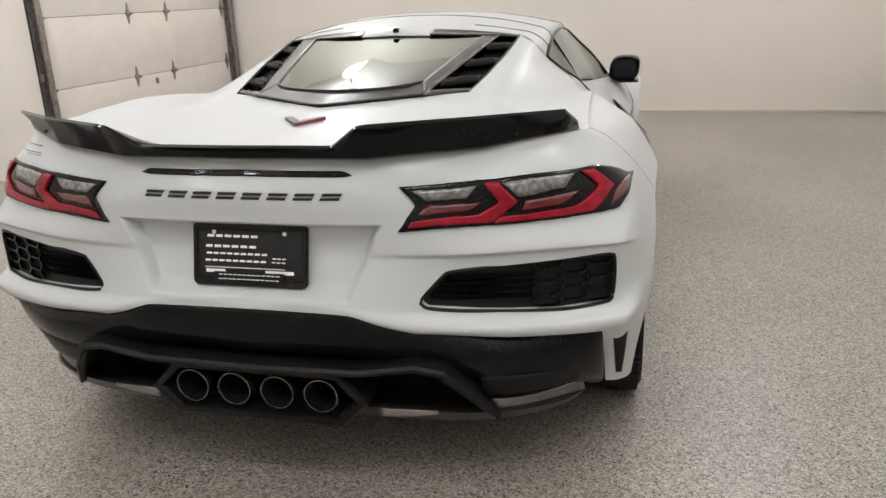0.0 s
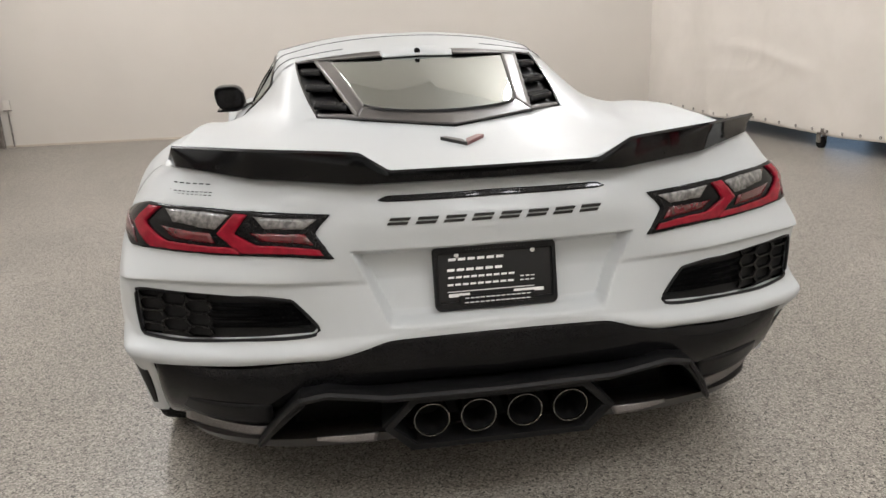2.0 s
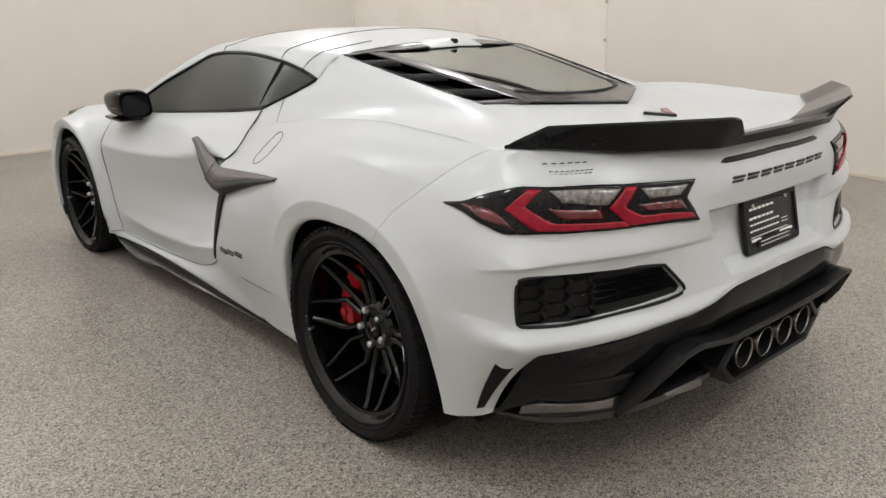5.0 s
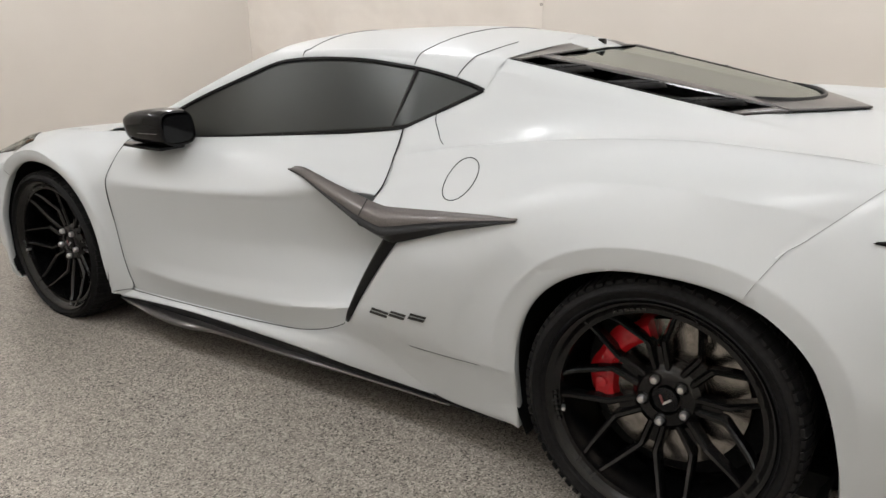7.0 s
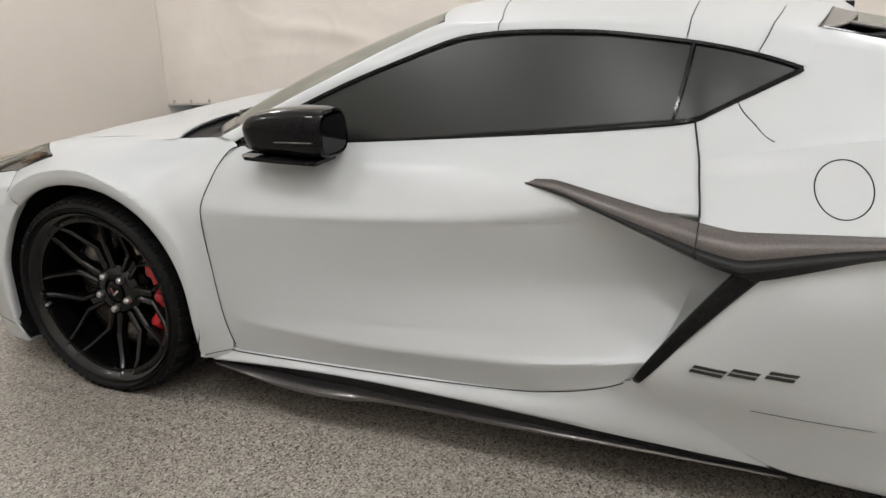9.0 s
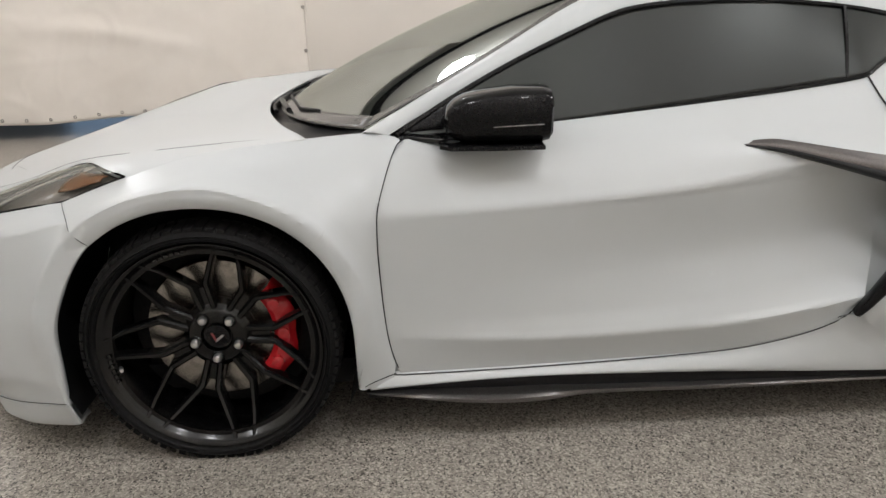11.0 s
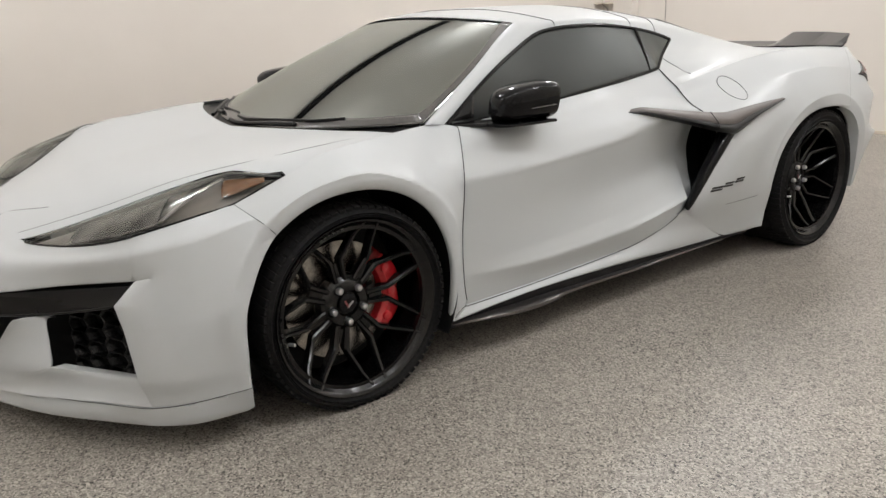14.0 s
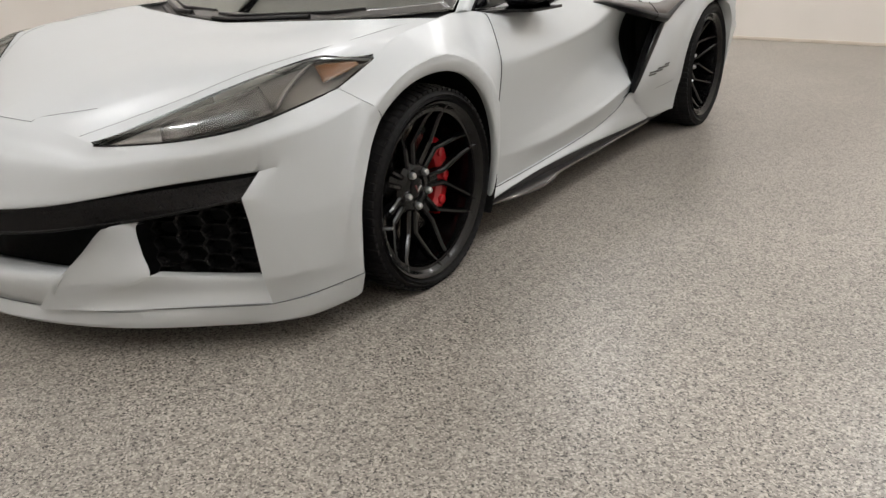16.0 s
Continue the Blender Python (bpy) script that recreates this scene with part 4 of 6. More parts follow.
FG = loft(FASCIA, 240, 170)
low = np.linspace(.68, .44, 60)
arch = np.stack([np.interp(-low, [-.69, -.645, -.54, -.46, -.44], [1.032, 1.034, 1.028, 1.014, 1.012]), -1.365 - .40 * (1 - ((low - .345) / .372) ** 2.35) ** (1 / 2.35), low], 1)
FRONT_EDGE = np.concatenate([SEAM[SEAM[:, 2] > QUARTER_END + .002], ARCH_END, arch])
shift = onto(FRONT_EDGE, FG[:, -1]) - FG[:, -1]
calm = np.stack([np.convolve(np.pad(shift[:, c], 12, mode='edge'), np.ones(25) / 25, 'valid') for c in range(3)], 1)
for k in range(60):
    FG[:, -1 - k] += (calm if k > 2 else calm * k / 3 + shift * (1 - k / 3)) * (1 - k / 60)
hold = np.clip(np.arange(50) / 30, 0, 1)[None, :, None] * np.clip((FG[1:-1, -51:-1, 2] - .57) / .05, 0, 1)[..., None]
for _ in range(120):
    FG[1:-1, -51:-1] += hold * .5 * ((FG[:-2, -51:-1] + FG[2:, -51:-1]) / 2 - FG[1:-1, -51:-1])
arch_crease(FG, *REAR_BAND)
VENT = [(.522, .664), (.60, .672), (.915, .683), (.93, .675), (.928, .562), (.915, .553), (.80, .548), (.60, .562), (.475, .575), (.458, .59), (.465, .603)]
RECESS = [(-.372, .792), (.372, .792), (.282, .592), (-.282, .592)]


def surface(w, z):
    """How far back the fascia stands at a half-width and height."""
    d = (FG0[..., 0] - w) ** 2 + (FG0[..., 2] - z) ** 2
    k = np.argpartition(d.ravel(), 6)[:6]
    q = 1 / (d.ravel()[k] + 1e-7)
    return float((FG0[..., 1].ravel()[k] * q).sum() / q.sum())


FG0 = FG.copy()
FN = np.cross(np.gradient(FG0, axis=1), np.gradient(FG0, axis=0))
FN /= np.maximum(np.linalg.norm(FN, axis=2, keepdims=True), 1e-9)
FN *= -np.sign(FN[90, 60, 1])


def snapped(p, lift):
    """The nearest place of the fascia to p, raised off it."""
    d = ((FG0 - np.asarray(p)) ** 2).sum(-1).ravel()
    k = np.argpartition(d, 5)[:5]
    q = (1 / (d[k] + 1e-7))[:, None]
    at = (FG0.reshape(-1, 3)[k] * q).sum(0) / q.sum()
    n = (FN.reshape(-1, 3)[k] * q).sum(0) / q.sum()
    return at + n / np.linalg.norm(n) * lift
inn, dist = inside(VENT, FG[..., 0], FG[..., 2])
FG[..., 1] += np.where(inn & (FG[..., 1] < -1.7), np.clip(dist / 0.006, 0, 1) * 0.05, 0)
inn, dist = inside(RECESS, FG[..., 0], FG[..., 2])
FG[..., 1] += np.where(inn, np.clip(dist / 0.024, 0, 1) ** 2 * (3 - 2 * np.clip(dist / 0.024, 0, 1)) * 0.04 * np.clip((FG[..., 2] - .575) / .05, 0.3, 1), 0)
edge = curve([tuple(QF[8, -1])] + [tuple(p) for p in arch[4::11]] + [(1.002, -1.778, .36), (.985, -1.79, .242)], 40)
pair("arch_return", np.stack([edge, edge + np.array([-.02, .004, .0]), edge + np.array([-.05, .01, 0])]), WHITE, (0, 1, 0), t=0)
idx = np.flatnonzero(FG[-1, :, 0] > .902)
C = loft([FG[-1, idx], [(.910, -1.968, .38), (.95, -1.945, .378), (.99, -1.87, .37), (1.002, -1.778, .36)], [(.915, -1.912, .268), (.95, -1.89, .262), (.975, -1.84, .25), (.985, -1.79, .242)]], len(idx), 30)
C[0] = FG[-1, idx]
flank = np.concatenate([FG[-30:, idx], C[1:]])
ease = np.clip(np.linspace(-.25, 1.3, len(idx)), 0, 1)[None, :, None]
for _ in range(250):
    flank[6:48] += ease * .5 * ((flank[5:47] + flank[7:49]) / 2 - flank[6:48])
FG[-30:, idx], C = flank[:30], flank[29:]
panel("rear_bumper", FG, WHITE, (0, -1, 0))
pair("bumper_corner", C, WHITE, (-1, -0.4, 0))
pair("corner_slot", loft([[(.932, -2.026, .466), (.952, -2.012, .472), (.972, -1.99, .478)], [(.938, -1.960, .378), (.952, -1.951, .378), (.966, -1.934, .377)], [(.942, -1.908, .292), (.95, -1.901, .290), (.958, -1.894, .288)]], 10, 14), CABIN, (-1, -0.6, 0), t=0.012, label="black vertical slot in the bumper corner")

# skins that meet edge to edge keep an open rim, so that their shading runs on across the joint
for ob in bpy.data.objects:
    if ob.name.split(".")[0] in ("hood", "front_bumper", "front_fender", "door", "rear_quarter", "rocker", "roof", "roof_rail", "rear_deck", "rear_bumper", "bumper_corner"):
        for m in ob.modifiers:
            m.use_rim = False


# ---- the car: glass, lamps, trim ----
panel("windshield", loft([[(0, 1.262, .806), (.4, 1.185, .818), (.772, .945, .846)], [(0, .86, 1.022), (.4, .80, 1.01), (.668, .63, .998)], [(0, .425, 1.19), (.3, .395, 1.181), (.547, .318, 1.160)]], 40, 40), SCREEN, (0, 1, 1), t=0.004)
pair("frit_band", loft([[(.772, .945, .846), (.668, .63, .998), (.547, .318, 1.160)], [(.715, .985, .840), (.622, .655, 1.000), (.50, .33, 1.166)]], 30, 6) + np.array([0, .003, .003]), FRIT, (0, 1, 1), t=0.002, label="black printed border of the windscreen")
panel("cowl_band", loft([[(0, 1.262, .806), (.4, 1.185, .818), (.772, .945, .846)], [(0, 1.20, .838), (.4, 1.13, .845), (.72, .92, .868)]], 30, 5) + np.array([0, .003, .003]), FRIT, (0, 1, 1), t=0.002)
WIN_TOP = [(.80, .86, .834), (.727, .63, .962), (.648, .38, 1.07), (.612, .21, 1.127), (.603, -.1, 1.142), (.599, -.345, 1.122), (.602, -.5, 1.097), (.606, -.628, 1.062)]
SAIL_EDGE = SG[::-1, 0]
SAIL_EDGE = SAIL_EDGE[(SAIL_EDGE[:, 2] > .945) & (SAIL_EDGE[:, 2] < 1.06)]
WIN_LOW = [(.815, .86, .826), (.772, .5, .846), (.752, .1, .884), (.722, -.30, .930)] + [(w + .002, y, z) for w, y, z in SAIL_EDGE[::4]] + [(.606, -.628, 1.062)]
pair("side_window", loft([WIN_TOP, WIN_LOW], 60, 20), GLASS, (-1, 0, 0.3), t=0.003)
groove(WIN_TOP, r=0.008, mat=BLACK, name="window_seal", n=60)
groove(WIN_LOW, r=0.007, mat=BLACK, name="window_seal", n=90)
groove([(.602, -.375, 1.119), (.66, -.365, 1.03), (.713, -.35, .937)], r=0.007, mat=BLACK, name="window_pillar")
pair("mirror_sail", loft([[(.80, .87, .835), (.80, .74, .85)], [(.765, .75, .90), (.757, .705, .925)]], 6, 6), BLACK, (-1, 0, 0.2), t=0.008)

# black cowl and the two wipers
panel("cowl", loft([[(0, 1.322, .793), (.2, 1.296, .800), (.4, 1.254, .808), (.6, 1.194, .816), (.745, 1.136, .819), (.800, 1.09, .824), (.785, .96, .832)], [(0, 1.29, .776), (.2, 1.262, .782), (.4, 1.214, .788), (.6, 1.13, .798), (.72, 1.05, .81), (.755, 1.01, .82), (.765, .955, .832)], [(0, 1.255, .802), (.2, 1.23, .806), (.4, 1.178, .814), (.6, 1.055, .828), (.70, .99, .836), (.74, .965, .840), (.76, .95, .842)]], 60, 12), SATIN, (0, 0, 1), t=0.006)
for x0, x1 in ((.66, .16), (.12, -.50)):
    ws = np.linspace(x0, x1, 12)
    by = np.interp(np.abs(ws), [0, .4, .772], [1.262, 1.185, .945])
    bz = np.interp(np.abs(ws), [0, .4, .772], [.806, .818, .846])
    lean = np.linspace(0, .014, 12)
    bm = bmesh.new()
    tube(bm, np.stack([ws, by - .016 - lean, bz + .018 + lean * .55], 1), .005, 8, squash=1.4)
    tube(bm, np.stack([ws, by + .020 - lean * 1.4, bz + .008 + lean * .6], 1)[:9], .009, 8)
    tube(bm, np.stack([ws, by + .048 - lean, bz - .012], 1)[:6], .008, 8)
    part("wiper", bm, SATIN, CAR, "black windscreen wiper")

# engine hatch
HATCH_SIDE = [[(.497, -.665, 1.152), (.473, -1.0, 1.085), (.426, -1.345, 1.014)], [(.42, -.72, 1.158), (.36, -1.07, 1.092), (.292, -1.462, 1.016)]]
hatch = panel("engine_hatch", loft([[(0, -1.500, 1.028), (.12, -1.480, 1.031), (.205, -1.435, 1.035), (.262, -1.36, 1.041), (.31, -1.35, 1.036)], [(0, -1.567, 1.017), (.135, -1.515, 1.021), (.23, -1.455, 1.025), (.275, -1.415, 1.028), (.30, -1.40, 1.027)], [(0, -1.637, 1.006), (.15, -1.553, 1.011), (.26, -1.485, 1.015), (.292, -1.464, 1.016)]], 40, 14) + np.array([0, 0, .004]), HATCHTRIM, (0, 0, 1), label="smoked engine cover frame with side louvres")
panel("hatch_glass", loft([[(0, -.765, 1.166), (.36, -.73, 1.159)], [(0, -1.08, 1.112), (.31, -1.05, 1.104)], [(0, -1.505, 1.028), (.12, -1.485, 1.031), (.205, -1.44, 1.035), (.262, -1.36, 1.041)]], 40, 24), HATCH, (0, -0.3, 1), hatch, t=0.004)
pair("glass_frame", loft([[(.36, -.73, 1.162), (.31, -1.05, 1.107), (.262, -1.36, 1.045)], [(.39, -.725, 1.161), (.336, -1.06, 1.102), (.277, -1.41, 1.033)], [(.42, -.72, 1.160), (.36, -1.07, 1.096), (.292, -1.462, 1.020)]], 24, 6), HATCHTRIM, (0, 0, 1), hatch, t=0.008)
pair("louvre_sill", loft([[(.426, -1.345, 1.016), (.36, -1.405, 1.017), (.292, -1.462, 1.018)], [(.432, -1.315, 1.02), (.37, -1.37, 1.024), (.305, -1.425, 1.026)]], 10, 4), HATCHTRIM, (0, 0, 1), hatch, t=0.01)
pair("louvre_bed", loft(HATCH_SIDE, 24, 8) + np.array([0, 0, -.03]), SATIN, (0, 0, 1), hatch)
groove(HATCH_SIDE[0], r=0.004, mat=BLACK, name="louvre_frame", parent=hatch)
groove(HATCH_SIDE[1], r=0.004, mat=CARBON, name="louvre_frame", parent=hatch)
groove([(.262, -1.352, 1.044), (.208, -1.432, 1.039), (.12, -1.478, 1.035), (0, -1.498, 1.033)], r=0.007, mat=SATIN, name="glass_seal", parent=hatch)
for side in (-1, 1):
    for k in (.22, .52, .82):
        at = int(k * 100)
        o = curve(HATCH_SIDE[0], 101)[at] + np.array([-.012, 0, .002])
        i = curve(HATCH_SIDE[1], 101)[at] + np.array([.01, 0, 0])
        g = np.stack([np.linspace(o + (0, .085, .004), i + (0, .085, .004), 6), np.linspace(o + (0, -.005, .004), i + (0, -.005, .004), 6), np.linspace(o + (0, -.02, -.012), i + (0, -.02, -.012), 6)])
        bm = bmesh.new()
        sheet(bm, side_of(g, side), (0, 0, 1))
        slat = thick(part("louvre", bm, SATIN, hatch), 0.005)
        bm = bmesh.new()
        for q in np.linspace(.08, .92, 9):
            c = o + (i - o) * q
            tube(bm, side_of([c + (0, .08, .006), c + (0, 0, .006)], side), .0022, 6)
        part("louvre_rib", bm, SATIN, slat)
pair("hatch_header", loft([[(.145, -.70, 1.188), (.25, -.69, 1.182), (.497, -.655, 1.152)], [(.145, -.73, 1.179), (.25, -.72, 1.173), (.48, -.69, 1.153)], [(.145, -.765, 1.172), (.25, -.755, 1.168), (.44, -.722, 1.160)]], 30, 8), HATCHTRIM, (0, -.5, 1), hatch)
fin = panel("camera_fin", loft([[(0, -.66, 1.204), (.07, -.66, 1.199), (.16, -.675, 1.191)], [(0, -.735, 1.196), (.05, -.735, 1.189), (.15, -.725, 1.181)], [(0, -.772, 1.170), (.06, -.772, 1.169), (.145, -.768, 1.168)]], 16, 12), WHITE, (0, -1, 1))
part("camera_lens", lathe(bmesh.new(), [(-.012, 0.0), (-.012, .012), (.012, .012), (.012, 0.0)], 16), BLACK, fin, "small black rear camera").matrix_basis = pose(0, -.752, 1.186, 0, 0, 90)

# spoiler
SP_F = [(0, -2.10, .965), (.255, -2.09, .965), (.335, -2.07, .97), (.6, -1.985, .978), (.822, -1.855, .985)]
SP_T = [(0, -2.215, .99), (.262, -2.213, .991), (.332, -2.238, 1.042), (.36, -2.235, 1.046), (.6, -2.125, 1.048), (.797, -1.985, 1.044), (.824, -1.90, 1.0)]
SP_R = [(0, -2.20, .957), (.262, -2.19, .957), (.335, -2.185, .957), (.6, -2.085, .968), (.80, -1.945, .985), (.824, -1.875, .985)]
g = np.stack([curve(a, 90, True) for a in (SP_F, SP_T, SP_R)])
g = np.stack([g[0] + (0, 0, -.01), g[0], g[0] * .5 + g[1] * .5 + (0, .012, -.006), g[1] + (0, .006, .001), g[1] + (0, -.002, -.004), g[1] * .5 + g[2] * .5 + (0, .006, 0), g[2], g[2] + (0, .02, -.008)])
bm = bmesh.new()
sheet(bm, whole(g), (0, -0.5, 1))
thick(part("spoiler", bm, BLACK, CAR, "gloss black high-wing rear spoiler"), 0.003)
CAR.children[-1]
for side in (-1, 1):
    for w in (.46, .68):
        y, z = np.interp(w, [.335, .6, .80], [-2.185, -2.085, -1.945]), np.interp(w, [.335, .6, .8], [.972, .982, .998])
        part("screw", box(bmesh.new(), (side * w - .006, y - .008, z), (side * w + .006, y + .004, z + .008), .002), SATIN, CAR)


def on_fascia(w, z, lift):
    if z > .76:
        y = np.interp(w, [.41, .65, .80, .90, .945, .959], [-2.16, -2.09, -2.01, -1.935, -1.84, -1.762])
        return tuple(snapped((w, y, z), lift))
    return (w, surface(w, z) - lift, z)


def strip(rows, nu, nv, lift, sharp=True):
    """A patch over the rear fascia between rows of (half-width, height)."""
    r = np.stack([curve(a, nu, sharp) for a in rows])
    g = np.stack([curve(r[:, j], nv, True) for j in range(nu)], 1)
    return np.array([[on_fascia(w, z, lift) for w, z in row] for row in g])


def strip_flat(rows, nu, nv, lift):
    r = np.stack([curve(a, nu, True) for a in rows])
    g = np.stack([curve(r[:, j], nv, True) for j in range(nu)], 1)
    return np.array([[(w, surface(w, z) - lift, z) for w, z in row] for row in g])


# tail lamps
def lamp_at(s, r):
    """Across a tail lamp, s from its outer to its inner end and r from top to bottom."""
    w = .904 - .494 * s
    top, low = .895 - .016 * s, .769 + .005 * s
    return (w, top + (low - top) * r)


def lamp(rows, lift, nu=24, nv=6):
    return strip([[lamp_at(*q) for q in row] for row in rows], nu, nv, lift)


TAIL = pair("tail_lamp", strip([[(.955, .842), (.90, .897), (.65, .888), (.41, .880)], [(.957, .838), (.89, .835), (.65, .835), (.446, .834)], [(.953, .834), (.897, .768), (.65, .770), (.405, .772)]], 50, 16, .006), BLACK, (0, -1, 0), t=0.012, label="black framed tail lamp with red chevron light guides")
pair("red_guide", lamp([[(.095, .06), (.008, .42), (.11, .93), (.56, .94)], [(.15, .06), (.08, .42), (.18, .70), (.53, .78)]], .014), REDLENS, (0, -1, 0), TAIL, t=0.010)
pair("red_guide", lamp([[(.535, .07), (.448, .42), (.56, .93), (.965, .92)], [(.60, .07), (.525, .42), (.63, .70), (.945, .80)]], .014), REDLENS, (0, -1, 0), TAIL, t=0.010)
pair("dark_red_lens", lamp([[(.17, .42), (.41, .44)], [(.23, .62), (.43, .68)]], .009, 10, 4), DIMRED, (0, -1, 0), TAIL, t=0.005)
pair("dark_red_lens", lamp([[(.61, .42), (.88, .46)], [(.67, .62), (.92, .70)]], .009, 10, 4), DIMRED, (0, -1, 0), TAIL, t=0.005)
pair("dark_red_lens", lamp([[(-.085, .42), (-.01, .48)], [(-.03, .70), (.05, .92)]], .009, 8, 4), DIMRED, (0, -1, 0), TAIL, t=0.005)
pair("clear_lens", lamp([[(.18, .08), (.51, .10)], [(.23, .31), (.44, .35)]], .010, 12, 4), CLEARLENS, (0, -1, 0), TAIL, t=0.005)
pair("clear_lens", lamp([[(.63, .10), (.94, .12)], [(.68, .32), (.87, .35)]], .010, 12, 4), CLEARLENS, (0, -1, 0), TAIL, t=0.005)

# rear vents: a black tray with blades and honeycomb cells
VENTS = pair("rear_vent", strip([[(.505, .672), (.935, .690)], [(.44, .578), (.60, .546), (.94, .532)]], 40, 12, -.018), SATIN, (0, -1, 0), t=0.004, label="black honeycomb vent set in the rear bumper")
for k in (.20, .42, .64, .86):
    w0 = np.interp(k, [0, 1], [.525, .475])
    z0, z1 = np.interp(k, [0, 1], [.655, .592]), np.interp(k, [0, 1], [.672, .560])
    zm = (z0 + z1) / 2
    pair("vent_blade", strip([[(w0, z0 + .001), (.74, zm + .006)], [(w0, z0), (.74, zm)], [(w0, z0 - .001), (.74, zm - .006)]], 24, 5, -.004) + np.array([0, .006, 0]) * np.array([1, 0, 1, 0, 1])[:, None, None] * np.array([0, 1, 0]), MESH, (0, -1, 0), VENTS, t=0.012)


def vent_cell(w, z, wide, high):
    """One honeycomb cell of a rear vent on both sides, a ring that follows the bumper."""
    six = [(-.5, 0), (-.32, .5), (.32, .5), (.5, 0), (.32, -.5), (-.32, -.5)]
    rings = []
    for k, lift in ((1.0, -.016), (1.0, -.003), (.86, -.003), (.82, -.016)):
        ring = []
        for a, b in six:
            p = min(max(w + a * wide * k, .70), .924)
            q = min(max(z + b * high * k, .560), .676)
            ring.append((p, surface(p, q) - lift, q))
        rings.append(ring)
    for side in (-1, 1):
        bm = bmesh.new()
        sheet(bm, side_of(np.array(rings), side), wrap=True)
        bmesh.ops.recalc_face_normals(bm, faces=bm.faces)
        part("vent_cell", bm, MESH, VENTS[side], angle=20)


for c in range(3):
    for r in range(4):
        z = .567 + .036 * r + .018 * (c % 2)
        if z < .675:
            vent_cell(.895 - .064 * c, z, .078, .036)
groove([on_fascia(*VENT[k % len(VENT)], -.002) for k in range(len(VENT) + 1)], r=0.005, mat=SATIN, n=90, name="vent_rim")
# high brake lamp slot
bm = bmesh.new()
sheet(bm, whole(strip_flat([[(0, .922), (.27, .921), (.292, .912)], [(0, .908), (.275, .908), (.292, .911)]], 30, 5, .005)), (0, -1, 0))
thick(part("brake_lamp_slot", bm, BLACK, CAR, "slim dark high brake lamp"), 0.01)


# lettering stands as plain blocks
def block(name, w, y, z, dw, dz, dy, mat, parent, turn=0.0, label=""):
    ob = part(name, box(bmesh.new(), (-dw / 2, -dy / 2, -dz / 2), (dw / 2, dy / 2, dz / 2), min(dz, dw) * .18), mat, parent, label)
    ob.matrix_basis = pose(w, y, z, 0, 0, turn)
    return ob


def glyph(w, y, z, dw, dz, parent, mat, depth=.006, turn=0.0, slant=0.0, stroke=.26):
    """Two plain slanted bars, together as large as a letter."""
    a, b = dw / 2, dz / 2
    e = dz * stroke
    for lo, hi in ((-b, -b + e), (b - e, b)):
        bm = bmesh.new()
        prism(bm, [(-a + slant * lo / b, 0, lo), (a + slant * lo / b, 0, lo), (a + slant * hi / b, 0, hi), (-a + slant * hi / b, 0, hi)], (0, depth, 0))
        part("bar", bm, mat, parent, smooth=False).matrix_basis = pose(w, y, z, 0, 0, turn)


name_bar = part("rear_script", box(bmesh.new(), (-.004, -2.2, .860), (.004, -2.195, .862)), BADGE, CAR, "row of dark metal script blocks on the rear")
for k in range(8):
    w = -.245 + k * .07
    y = surface(abs(w), .862)
    lean = math.degrees(math.atan2(surface(abs(w) + .02, .862) - surface(max(abs(w) - .02, 0), .862), .04)) * (1 if w > 0 else -1)
    glyph(w, y - .004, .862, .050, .0175, name_bar, BADGE, .006, lean, .005, .38)

# crossed-flag badge on the deck
bm = bmesh.new()
prism(bm, [(0, -1.835, .983), (-.014, -1.815, .984), (-.066, -1.752, .990), (-.046, -1.742, .990), (-.006, -1.785, .986)], (0, 0, -.01))
flag = part("flag_badge", bm, BADGE, CAR, "small v-shaped badge in black and red")
bm = bmesh.new()
prism(bm, [(0, -1.835, .984), (.014, -1.815, .985), (.066, -1.752, .991), (.046, -1.742, .991), (.006, -1.785, .987)], (0, 0, -.01))
part("red_flag", bm, BADGERED, flag)

# number plate in its frame, with bars for writing
plate = new("licence_plate")
plate.parent = CAR
tagged(plate, "black dealer plate with white script in a black frame")
plate.matrix_basis = pose(0, -2.186, .697, -13, 0, 0)
part("plate_face", box(bmesh.new(), (-.152, -.002, -.076), (.152, .004, .076), .004), DECAL, plate)


def rounded(a, b, rad, y, n=7):
    """A rounded rectangle of half-width a and half-height b, seen from behind the car."""
    return [(sx * (a - rad) + rad * math.cos(t), y, sz * (b - rad) + rad * math.sin(t)) for sx, sz, t0 in ((1, 1, 0), (-1, 1, 90), (-1, -1, 180), (1, -1, 270)) for t in np.radians(np.linspace(t0, t0 + 90, n))]


bm = bmesh.new()
sheet(bm, np.array([rounded(.162, .084, .016, .006), rounded(.162, .084, .016, -.004), rounded(.1595, .0815, .0135, -.008), rounded(.1515, .0645, .006, -.008), rounded(.149, .062, .004, -.005), rounded(.149, .062, .004, .006)]), wrap=True)
bmesh.ops.recalc_face_normals(bm, faces=bm.faces)
frame_ = part("plate_frame", bm, SATIN, plate)
part("frame_tab", box(bmesh.new(), (-.10, -.010, -.072), (.10, -.004, -.046), .003), SATIN, frame_)
writing = part("white_script", box(bmesh.new(), (-.128, -.0035, -.0365), (.10, -.0015, -.0345)), INK, plate, "white bars of script")
for k in range(6):
    glyph(-.114 + k * .025, -.003, .034, .019, .034, writing, INK, .001, 0, .003, .2)
for k in range(9):
    glyph(-.118 + k * .0198, -.003, -.008, .015, .024, writing, INK, .001, 0, .002, .22)
for k in range(3):
    glyph(.069 + k * .014, -.003, -.013, .010, .013, writing, INK, .001, 0, .001, .22)
